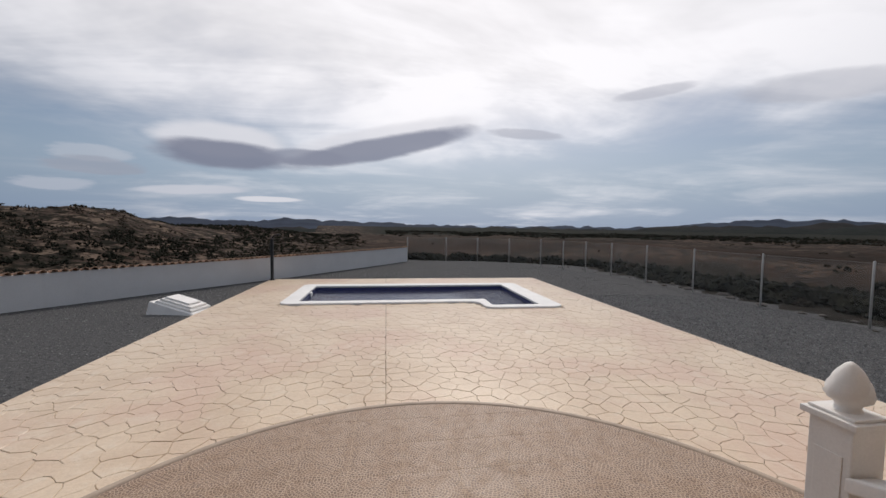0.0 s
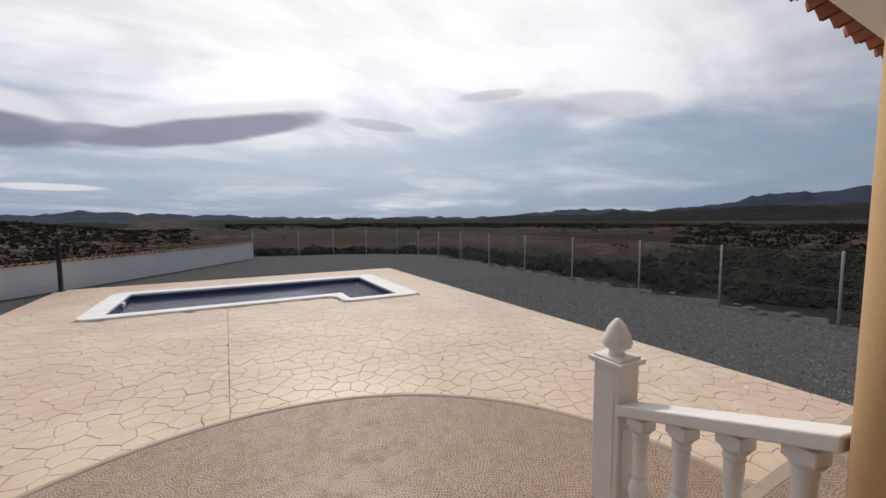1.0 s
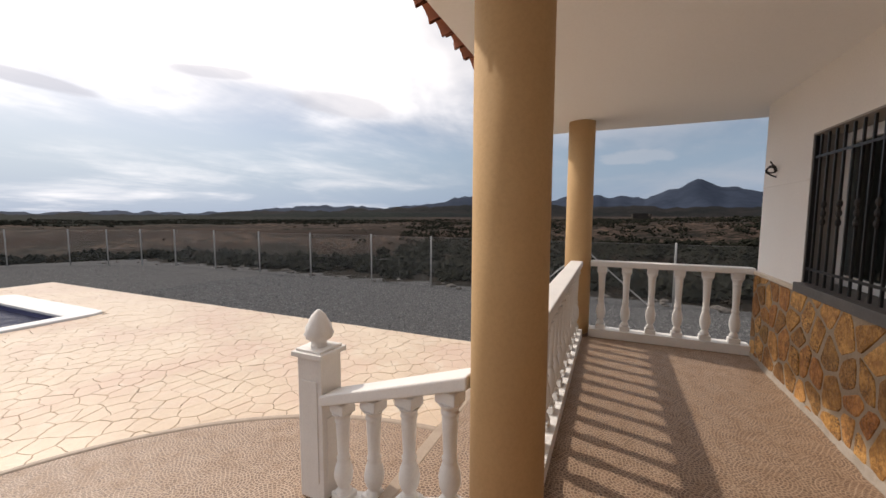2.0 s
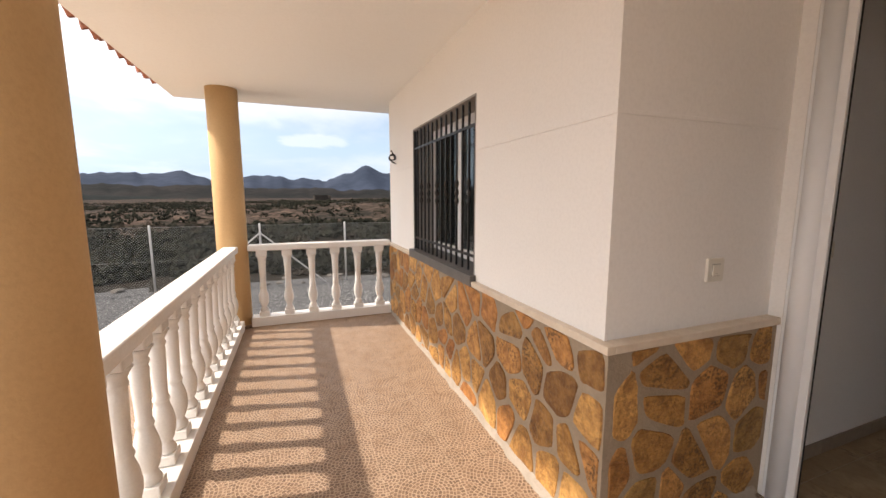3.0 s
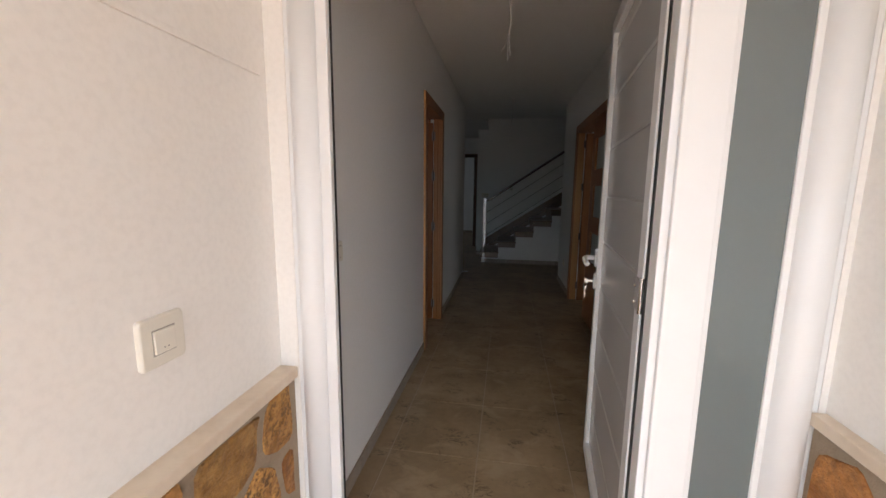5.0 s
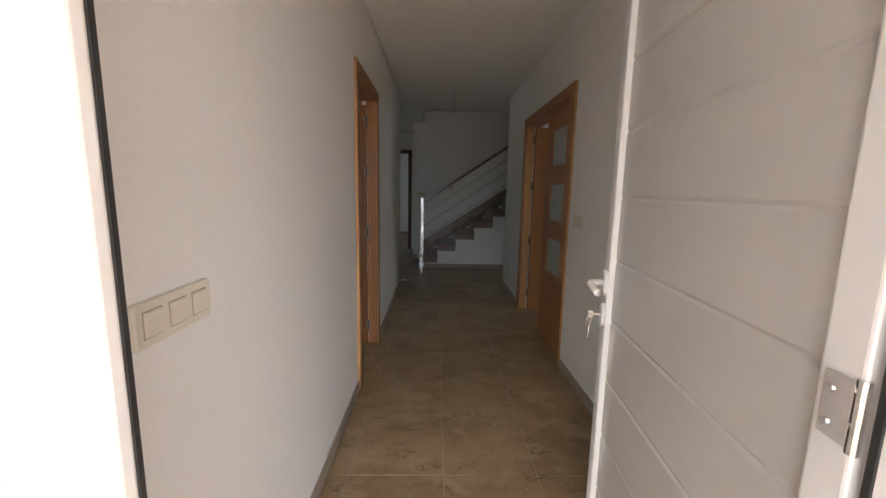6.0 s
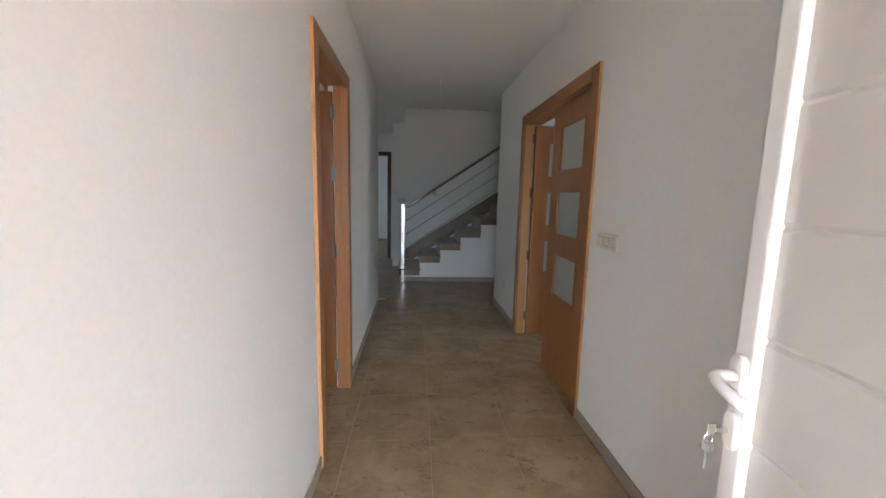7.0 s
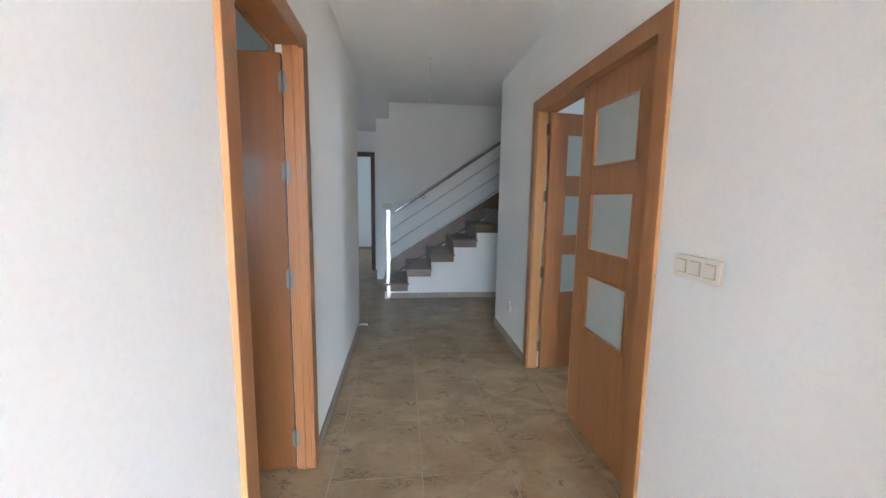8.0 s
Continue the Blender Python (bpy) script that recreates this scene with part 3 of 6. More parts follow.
def bend(table, a):
    for (a0, v0), (a1, v1) in zip(table, table[1:]):
        if a0 <= a <= a1:
            s = (a - a0) / (a1 - a0)
            s = s * s * (3 - 2 * s)
            return v0 + (v1 - v0) * s
    return table[0][1] if a < table[0][0] else table[-1][1]


HILL = ((-180, 2.0), (-120, 3.0), (-90, 2.6), (-50, 1.3), (-41, 1.0), (-38, 0.95), (-35.4, 1.3), (-32.2, 0.95), (-29, 0.15), (-26, -0.3), (-21, -0.5), (-15, -0.95), (-8, -1.5), (0, -1.8), (60, -1.8), (180, 2.0))


def ground_height(x, y):
    d = property_edge(x, y)
    r, a = math.hypot(x + 1.3, y - 1.3), math.degrees(math.atan2(x + 1.3, y - 1.3))
    if -5.3 < x < 4.3 and 4.0 < y < 17.2:
        return -2.6   # dug out under the terrace for the pool
    if d <= 0:
        return GROUND_Z + 0.12 * max(0.0, min(1.0, (6.0 - (x - 5.2)) / 6.0)) + 0.02 * noise.noise((x * 0.4, y * 0.4, 0))
    s = min(1.0, d / 22)
    z = GROUND_Z - 2.6 * s * s * (3 - 2 * s) - min(d, 400) * 0.008
    z += s * (0.9 * noise.noise((x * 0.05, y * 0.05, 3)) + 0.35 * noise.noise((x * 0.17, y * 0.17, 5))) + min(1, d / 3) * 0.12 * noise.noise((x * 0.6, y * 0.6, 7))
    z += min(1.0, max(0, d - 60) / 150) * 3.0 * noise.noise((x * 0.012, y * 0.012, 11))
    crest = 1.38 + 80 * math.tan(radians(bend(HILL, a)))
    if crest > z:
        k = min(1.0, max(0.0, (d - 4) / 60))
        k = k * k * (3 - 2 * k)
        z = z + (crest - z) * k * (1.0 + 0.10 * noise.noise((x * 0.06, y * 0.06, 21))) - max(0.0, d - 78) * 0.05 * (a < -10)
        z += k * 0.5 * noise.noise((x * 0.11, y * 0.11, 31))
    return z


def build_ground():
    bm = bmesh.new()
    radii = [0.0, 3, 6]
    while radii[-1] < 3600:
        radii.append(radii[-1] * (1.045 if radii[-1] < 260 else 1.12) + 0.25)
    n = 300
    rings = []
    for r in radii[1:]:
        ring = []
        for i in range(n):
            a = 2 * math.pi * i / n
            x, y = -1.3 + r * math.sin(a), 1.3 + r * math.cos(a)
            ring.append(bm.verts.new((x, y, ground_height(x, y))))
        rings.append(ring)
    mid = bm.verts.new((-1.3, 1.3, GROUND_Z))
    for i in range(n):
        bm.faces.new((mid, rings[0][(i + 1) % n], rings[0][i]))
    for a, b in zip(rings, rings[1:]):
        for i in range(n):
            j = (i + 1) % n
            bm.faces.new((a[i], a[j], b[j], b[i]))
    ob = part("ground", bm, FIELD, None, smooth=True)
    ob.data.materials.append(GRAVEL_G)
    for p in ob.data.polygons:
        c = p.center
        if property_edge(c.x, c.y) < 0.6:
            p.material_index = 1
    return tagged(ob, "grey gravel plot falling to dry scrubby land", "ground", kind="structure")


build_ground()

FAR = ((-180, 1.5), (-60, 0.8), (-20, 0.6), (-14, 0.6), (-8, 0.8), (-3, 0.5), (2, 0.4), (8, 0.25), (20, 0.25), (26, 0.3), (34, 0.35), (45, 0.9), (51, 1.25), (56, 1.1), (62, 1.4),
       (66, 1.8), (70, 2.8), (73, 2.75), (77, 3.1), (81, 1.9), (86, 2.9), (90, 2.5), (94, 2.6), (97, 3.5), (99.5, 4.6), (102, 3.7), (106, 2.7), (118, 2.5), (140, 2.0), (180, 1.5))
MID = ((-180, 0.5), (-10, -0.6), (0, -0.35), (10, -0.25), (20, 0.0), (30, -0.05), (45, 0.55), (60, 0.95), (70, 1.5), (78, 1.6), (88, 1.3), (100, 1.1), (130, 1.0), (180, 0.5))
NEAR = ((-180, 0.0), (0, -0.6), (15, -0.3), (30, -0.1), (42, 0.2), (50, 0.45), (60, 0.5), (70, 0.3), (80, -0.3), (95, -0.5), (110, -0.3), (180, 0.0))


def ridge(name, table, r, depth, rough, mat, label, seed):
    """A range of hills: a strip that climbs from its foot to an uneven crest and falls behind."""
    bm = bmesh.new()
    rows = []
    n = 720
    for k, (dr, f) in enumerate(((-depth, 0.0), (-depth * 0.62, 0.35), (-depth * 0.35, 0.66), (-depth * 0.14, 0.9), (0, 1.0), (depth * 0.5, 0.5))):
        row = []
        for i in range(n):
            a = -180 + 360 * i / n
            rr = r + dr
            x, y = -1.3 + rr * math.sin(radians(a)), 1.3 + rr * math.cos(radians(a))
            e = bend(table, a) + rough * (noise.noise((a * 0.35, seed, 0)) + 0.8 * noise.noise((a * 0.9, seed, 4)) + 0.35 * noise.noise((a * 2.2, seed, 7)))
            crest = 1.4 + r * math.tan(radians(e))
            foot = -14.0
            z = foot + (crest - foot) * f
            if 0 < f < 1:
                z += (crest - foot) * 0.13 * noise.noise((a * 0.6, k * 0.9, seed))
            row.append(bm.verts.new((x, y, z)))
        rows.append(row)
    for a, b in zip(rows, rows[1:]):
        for i in range(n):
            j = (i + 1) % n
            bm.faces.new((a[i], b[i], b[j], a[j]))
    bmesh.ops.recalc_face_normals(bm, faces=bm.faces[:])
    return tagged(part(name, bm, mat, None, smooth=True), label, "hills", kind="structure")


ridge("backdrop_far_hills", FAR, 2600, 900, 0.33, RIDGE_FAR, "distant mountain range under cloud, coloured blue-grey as by haze", 1.5)
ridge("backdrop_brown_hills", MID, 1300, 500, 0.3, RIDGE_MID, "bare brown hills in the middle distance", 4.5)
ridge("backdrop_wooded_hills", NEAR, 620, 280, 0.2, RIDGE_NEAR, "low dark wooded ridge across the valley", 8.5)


def shrub_patch(name, count, r0, r1, size, mat, label, seed, lumps, a0=-75, a1=130):
    """Scrub bushes as tufts of small leaf clumps standing on the land."""
    rng = random.Random(seed)
    verts, faces = [], []
    made = 0
    while made < count:
        a, r = radians(rng.uniform(a0, a1)), math.sqrt(rng.uniform(r0 * r0, r1 * r1))
        x, y = -1.3 + r * math.sin(a), 1.3 + r * math.cos(a)
        d = property_edge(x, y)
        if d < 0.8:
            continue
        if noise.noise((x * 0.045, y * 0.045, seed)) < -0.12:
            continue
        turn, reach = math.degrees(a), r + 8 * noise.noise((x * 0.03, y * 0.03, 2))
        if -4 < turn < 60 and 44 < reach < 104 and rng.random() < 0.96:
            continue   # ploughed strip
        made += 1
        w = rng.uniform(0.5, 1.25) * size * (0.7 if d < 4 else 1.0)
        z = ground_height(x, y)
        for k in range(lumps):
            t, q = rng.uniform(0, 2 * math.pi), w * math.sqrt(rng.random())
            px, py = x + q * math.cos(t), y + q * math.sin(t)
            pz = z + rng.uniform(0.0, 0.85) * w * (1.0 - 0.6 * (q / w) ** 2)
            s = w * rng.uniform(0.16, 0.36)
            base = len(verts)
            for m in range(5):
                b = t + 2 * math.pi * m / 5 + rng.uniform(-0.4, 0.4)
                verts.append((px + s * math.cos(b), py + s * math.sin(b), pz + s * rng.uniform(-0.5, 0.4)))
            verts.append((px + rng.uniform(-.3, .3) * s, py + rng.uniform(-.3, .3) * s, pz + s * rng.uniform(0.6, 1.2)))
            verts.append((px, py, pz - s * 0.8))
            for m in range(5):
                n = (m + 1) % 5
                faces.append((base + m, base + n, base + 5))
                faces.append((base + n, base + m, base + 6))
    me = bpy.data.meshes.new(name)
    me.from_pydata(verts, [], faces)
    me.materials.append(mat)
    return tagged(new(name, me), label, "scrub", kind="stuff")


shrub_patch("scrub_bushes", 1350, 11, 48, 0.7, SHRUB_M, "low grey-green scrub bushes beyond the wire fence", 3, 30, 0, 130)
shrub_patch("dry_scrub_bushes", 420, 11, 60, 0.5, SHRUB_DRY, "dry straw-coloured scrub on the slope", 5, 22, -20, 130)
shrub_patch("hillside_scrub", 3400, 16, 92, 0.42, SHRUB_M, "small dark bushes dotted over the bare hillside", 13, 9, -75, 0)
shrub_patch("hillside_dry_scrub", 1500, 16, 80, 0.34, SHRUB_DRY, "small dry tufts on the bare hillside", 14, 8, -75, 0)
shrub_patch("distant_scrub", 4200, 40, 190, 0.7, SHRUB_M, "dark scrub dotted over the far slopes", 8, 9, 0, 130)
shrub_patch("distant_dry_scrub", 1800, 30, 170, 0.6, SHRUB_DRY, "pale dry scrub on the far slopes", 9, 8, 0, 130)

# ---- porch platform, steps, terrace ----
ARC_C, ARC_R, APRON_Z = (-1.19, 2.31), 2.44, -0.17
TERRACE_Z = -0.866
PORCH_X0, PORCH_X1, PORCH_Y1 = -5.2, 3.62, 2.25


def half_disc(r, n=64):
    return [(ARC_C[0] + r * math.cos(math.pi * i / n), ARC_C[1] + r * math.sin(math.pi * i / n)) for i in range(n + 1)]


def prism(poly, z0, z1):
    bm = bmesh.new()
    lo = [bm.verts.new((*p, z0)) for p in poly]
    hi = [bm.verts.new((*p, z1)) for p in poly]
    n = len(poly)
    for i in range(n):
        bm.faces.new((lo[i], lo[(i + 1) % n], hi[(i + 1) % n], hi[i]))
    bm.faces.new(lo[::-1])
    bm.faces.new(hi)
    return bm


PORCH_EDGE = surf("porch_edging_tile", (0.42, 0.33, 0.25), (0.30, 0.23, 0.17), 6, 0.6, 0.2, 60)
porch = tagged(part("floor_porch", boxes([(PORCH_X0, PORCH_X1, -0.9, PORCH_Y1, -1.3, -0.0008)]), GROUT), "raised porch floor of sandy pebble mosaic tiles", "floor", kind="structure")
part("apron", prism(half_disc(ARC_R), -1.3, APRON_Z - 0.0008), GROUT, porch)
for k in range(1, 4):
    part("step", prism(half_disc(ARC_R + 0.28 * k), -1.3, APRON_Z - 0.174 * k), PORCH_EDGE, porch)


def arc_edging():
    """Nosing tiles along the round front."""
    bm = bmesh.new()
    n = 72
    rows = []
    for r, z in ((ARC_R - 0.055, -0.03), (ARC_R - 0.055, 0.0), (ARC_R - 0.005, 0.004), (ARC_R + 0.02, -0.008), (ARC_R + 0.02, -0.04), (ARC_R, -0.05)):
        rows.append([bm.verts.new((ARC_C[0] + r * math.cos(math.pi * i / n), ARC_C[1] + r * math.sin(math.pi * i / n), APRON_Z + z)) for i in range(n + 1)])
    for a, b in zip(rows, rows[1:]):
        for i in range(n):
            bm.faces.new((a[i], b[i], b[i + 1], a[i + 1]))
    return bm


part("nosing", arc_edging(), PORCH_EDGE, porch, smooth=True)
part("nosing", boxes([(PORCH_X0, PORCH_X1 + 0.02, PORCH_Y1 - 0.05, PORCH_Y1 + 0.02, -0.045, 0.003)], 0.006), PORCH_EDGE, porch)

T_X0, T_X1, T_Y0, T_Y1 = -6.12, 5.1, 2.27, 17.98
terrace_parts = [
    (T_X0, T_X1, T_Y0, 11.95, -1.3, TERRACE_Z - 0.008),
    (T_X0, -4.0, 11.95, 15.8, -1.3, TERRACE_Z - 0.008), (3.0, T_X1, 11.95, 15.8, -1.3, TERRACE_Z - 0.008),
    (T_X0, T_X1, 15.8, T_Y1, -1.3, TERRACE_Z - 0.008), (-4.0, 1.56, 11.95, 12.88, -1.3, TERRACE_Z - 0.008)]
terrace = tagged(part("pavement_terrace", boxes(terrace_parts), STAMP_JOINT), "cream stamped-concrete terrace patterned as crazy paving", "terrace", kind="structure")

# ---- pool ----


def loft(outer, inner, rows):
    """A rim between two outlines of equal length: rows of (blend, z)."""
    bm = bmesh.new()
    rings = [[bm.verts.new((a[0] + (b[0] - a[0]) * f, a[1] + (b[1] - a[1]) * f, z)) for a, b in zip(outer, inner)] for f, z in rows]
    n = len(outer)
    for p, q in zip(rings, rings[1:]):
        for i in range(n):
            bm.faces.new((p[i], p[(i + 1) % n], q[(i + 1) % n], q[i]))
    return bm


def pool_outline(x0, x1, y0, y1, bx, by, r, n=6):
    """Rectangle with a bay at its near right; rounded outer corners."""
    out = []

    def turn(cx, cy, rad, a0, a1):
        for i in range(n + 1):
            a = radians(a0 + (a1 - a0) * i / n)
            out.append((cx + rad * math.cos(a), cy + rad * math.sin(a)))

    turn(x1 - r, y1 - r, r, 0, 90)
    turn(x0 + r, y1 - r, r, 90, 180)
    turn(x0 + r, y0 + r, r, 180, 270)
    turn(bx - r, y0 - r, r, 90, 0)
    turn(bx + r, by + r, r, 180, 270)
    turn(x1 - r, by + r, r, 270, 360)
    return out


pool = thing("swimming_pool", (0, 0, TERRACE_Z), 0, "rectangular pool with a bay, blue mosaic and white stone coping", "pool")
rim_out = pool_outline(-4.42, 3.6, 12.52, 16.18, 1.3, 11.62, 0.32)
rim_in = pool_outline(-3.95, 2.97, 12.9, 15.76, 1.58, 11.98, 0.06)
part("coping", loft(rim_out, rim_in, ((0, -0.02), (0, 0.035), (0.04, 0.05), (0.93, 0.05), (1.0, 0.035), (1.0, -0.03))), POOLWHITE, pool)
part("basin", loft(rim_in, rim_in, ((0, -0.02), (0, -1.4))), POOLBLUE, pool)
bm = bmesh.new()
bm.faces.new([bm.verts.new((x, y, -1.4)) for x, y in rim_in])
part("basin_floor", bm, POOLBLUE, pool)
water_bm = bmesh.new()
water_bm.faces.new([water_bm.verts.new((x, y, -0.13)) for x, y in rim_in])
part("skimmer", boxes([(-3.955, -3.90, 14.6, 14.85, -0.14, -0.02)], 0.01), POOLWHITE, pool, "white skimmer mouth")
part("water", water_bm, WATER, pool, "dark blue water with ripples at one end").visible_shadow = False

# ---- garden wall ----
WALL_LINE = ((-11.7, 4.0), (-11.75, 9.0), (-11.5, 11.2), (-10.98, 12.42), (-10.03, 13.77), (-8.64, 15.37), (-6.4, 18.2), (-3.88, 21.42), (-0.15, 26.8))


def smooth_line(pts, step):
    pts = [Vector(p) for p in pts]
    out = []
    for i in range(len(pts) - 1):
        p0, p1, p2, p3 = pts[max(i - 1, 0)], pts[i], pts[i + 1], pts[min(i + 2, len(pts) - 1)]
        n = max(2, int((p2 - p1).length / step))
        for k in range(n):
            s = k / n
            out.append(0.5 * ((2 * p1) + (p2 - p0) * s + (2 * p0 - 5 * p1 + 4 * p2 - p3) * s * s + (3 * p1 - p0 - 3 * p2 + p3) * s ** 3))
    out.append(pts[-1])
    return out


def ribbon(line, half, z0, z1):
    bm = bmesh.new()
    rows = []
    for i, p in enumerate(line):
        d = (line[min(i + 1, len(line) - 1)] - line[max(i - 1, 0)]).normalized()
        s = Vector((-d.y, d.x)) * half
        rows.append([bm.verts.new((*(p + w * s), z)) for w, z in ((-1, z0), (-1, z1), (1, z1), (1, z0))])
    for a, b in zip(rows, rows[1:]):
        for k in range(4):
            bm.faces.new((a[k], b[k], b[(k + 1) % 4], a[(k + 1) % 4]))
    bm.faces.new(rows[0])
    bm.faces.new(rows[-1][::-1])
    bmesh.ops.recalc_face_normals(bm, faces=bm.faces[:])
    return bm


WALL_PAINT = surf("garden_wall_paint", (0.62, 0.62, 0.62), (0.54, 0.54, 0.54), 0.9, 0.9, 0.3, 30)
wall_line = smooth_line(WALL_LINE, 0.6)
garden_wall = tagged(part("wall_garden", ribbon(wall_line, 0.1, -1.4, -0.005), WALL_PAINT), "low white rendered garden wall capped with clay tiles", "wall", kind="structure")


def barrel(length, r, thick=0.014, seg=7, taper=0.86):
    """A half-round clay tile that runs along y."""
    bm = bmesh.new()
    rings = []
    for y, k in ((0, 1.0), (length, taper)):
        for rad in (r * k, r * k - thick):
            rings.append([bm.verts.new((rad * math.cos(math.pi * i / seg), y, rad * math.sin(math.pi * i / seg))) for i in range(seg + 1)])
    o0, i0, o1, i1 = rings
    for a, b in ((o0, o1), (i1, i0), (i0, o0), (o1, i1)):
        for i in range(seg):
            bm.faces.new((a[i], a[i + 1], b[i + 1], b[i]))
    bmesh.ops.recalc_face_normals(bm, faces=bm.faces[:])
    return bm


cap_mesh = None
travelled, last = 0.0, wall_line[0]
for p in smooth_line(WALL_LINE, 0.02):
    travelled += (p - last).length
    d = p - last
    last = p
    if travelled > 0.21 and p.y > 8.5:
        travelled = 0.0
        ang = math.atan2(d.y, d.x)
        if cap_mesh is None:
            bm = barrel(0.36, 0.085)
            bmesh.ops.translate(bm, verts=bm.verts[:], vec=(0, -0.18, 0))
            cap_mesh = part("coping_tile", bm, CLAY_PALE, garden_wall, smooth=True)
            cap_mesh.location, cap_mesh.rotation_euler = (p.x, p.y, -0.015), (radians(-8), 0, ang)
        else:
            share("coping_tile", cap_mesh.data, garden_wall, (p.x, p.y, -0.015)).rotation_euler = (radians(-8), 0, ang)

# ---- fence ----
FENCE = ((10.3, -8.0), (10.3, -5.4), (10.3, -2.8), (10.3, -0.25), (10.3, 1.95), (10.35, 4.4), (10.4, 6.8), (10.65, 9.35), (10.4, 12.0), (10.35, 14.7), (10.25, 17.3), (10.1, 19.8),
         (9.5, 21.3), (8.85, 22.7), (8.0, 24.0), (6.5, 25.6), (4.7, 26.9), (2.6, 27.3), (-0.05, 26.9))
fence = thing("wire_fence", (10.3, 4, -1.1), 0, "chain-link wire fence on galvanised steel posts", "fence")
FENCE_H = 1.72


def fence_local(x, y, z):
    return (x - 10.3, y - 4, z + 1.1)


post_mesh = None
for x, y in FENCE:
    if post_mesh is None:
        bm = lathe(((0.026, -0.3), (0.026, FENCE_H + 0.03), (0.02, FENCE_H + 0.05)), 8)
        post_mesh = part("post", bm, GALV, fence, smooth=True)
        post_mesh.location = fence_local(x, y, -1.1)
    else:
        share("post", post_mesh.data, fence, fence_local(x, y, -1.1))
for s in (-1, 1):
    part("brace", tube((fence_local(10.3, 1.95, 0.42), fence_local(10.3, 1.95 + s * 1.7, -1.1)), 0.02, 6), GALV, fence)
for (xa, ya), (xb, yb) in zip(FENCE, FENCE[1:]):
    length = math.hypot(xb - xa, yb - ya)
    verts, faces = [], []

    def strand(u0, v0, u1, v1, w):
        a = Vector((xa + (xb - xa) * u0 / length, ya + (yb - ya) * u0 / length, v0))
        b = Vector((xa + (xb - xa) * u1 / length, ya + (yb - ya) * u1 / length, v1))
        d = (b - a).normalized()
        side = Vector(((yb - ya) / length, -(xb - xa) / length, 0))
        up = d.cross(side)
        k = len(verts)
        for p in (a, b):
            for q in (side * w, (-side + up * 1.7) * w * 0.6, (-side - up * 1.7) * w * 0.6):
                verts.append(fence_local(*(p + q)))
        for i in range(3):
            j = (i + 1) % 3
            faces.append((k + i, k + j, k + 3 + j, k + 3 + i))

    z0, z1 = -1.08, -1.1 + FENCE_H
    h = z1 - z0
    pitch = 0.066
    for i in range(int((length + h) / pitch) + 1):
        u = i * pitch
        lo, hi = max(0.0, u - length), min(h, u)
        if hi > lo:
            strand(u - lo, z0 + lo, u - hi, z0 + hi, 0.0012)
            strand(length - u + lo, z0 + lo, length - u + hi, z0 + hi, 0.0012)
    for zz in (z0, z0 + h / 2, z1):
        strand(0, zz, length, zz, 0.0022)
    me = bpy.data.meshes.new("wire_panel")
    me.from_pydata(verts, [], faces)
    me.materials.append(WIRE)
    ob = tagged(new("wire_panel", me), kind="stuff")
    ob.parent = fence

# ---- house shell ----
SOFFIT, CEIL, STAIR_CEIL = 2.39, 2.57, 2.82


def wall(name, items, mat, label):
    return tagged(part(name, boxes(items), mat), label, "wall", kind="structure")


wall("wall_front", [(0.075, 1.16, -0.27, -0.015, -1.3, 2.9), (2.48, 3.42, -0.27, -0.015, -1.3, 2.9), (1.16, 2.48, -0.27, -0.015, -1.3, 0.855), (1.16, 2.48, -0.27, -0.015, 1.95, 2.9)],
             PLASTER, "white rendered house wall above a stone dado")
wall("wall_recess_east", [(0.075, 0.21, -0.93, -0.27, -1.3, 2.9)], PLASTER, "white rendered return wall beside the front door")
wall("wall_recess_west", [(-1.55, -1.31, -0.93, -0.27, -1.3, 2.9)], PLASTER, "white rendered recess wall with a stone dado")
wall("wall_front_west", [(-5.2, -1.31, -0.27, -0.015, -1.3, 2.9)], PLASTER, "white rendered front wall west of the entrance")
wall("wall_door", [(0.02, 0.21, -1.06, -0.93, -0.1, 2.9), (-1.55, -1.295, -1.06, -0.93, -0.1, 2.9), (-1.295, 0.02, -1.06, -0.93, 2.16, 2.9)], PLASTER, "white plastered wall around the front door")
wall("wall_east", [(3.17, 3.42, -12.6, -0.27, -1.3, 2.9)], PLASTER, "white rendered side wall of the house")
wall("wall_west", [(-5.2, -4.95, -12.6, -0.27, -1.3, 2.9)], PLASTER, "white rendered far side wall of the house")
wall("wall_back", [(-4.95, 3.17, -12.6, -12.35, -1.3, 2.9)], PAINT_IN, "plain painted back wall")
wall("wall_hall_east", [(0.10, 0.21, -3.055, -1.06, -0.1, 2.7), (0.10, 0.21, -6.0, -3.83, -0.1, 2.7), (0.10, 0.21, -3.83, -3.055, 2.055, 2.7)], PAINT_IN, "smooth white painted hall wall with a doorway")
wall("wall_hall_west", [(-1.5, -1.375, -3.44, -1.06, -0.1, 2.7), (-1.5, -1.375, -6.0, -4.89, -0.1, 2.7), (-1.5, -1.375, -4.89, -3.44, 2.055, 2.7)], PAINT_IN, "smooth white painted hall wall with a double doorway")
wall("wall_lobby_east_room", [(0.21, 3.17, -6.0, -5.88, -0.1, 2.7)], PAINT_IN, "white painted partition")
wall("wall_lobby_west_room", [(-4.95, -1.5, -6.0, -5.88, -0.1, 2.7)], PAINT_IN, "white painted partition")
wall("wall_stairs", [(-3.72, 0.05, -8.22, -8.1, -0.1, 3.0)], PAINT_IN, "white painted wall behind the stairs")
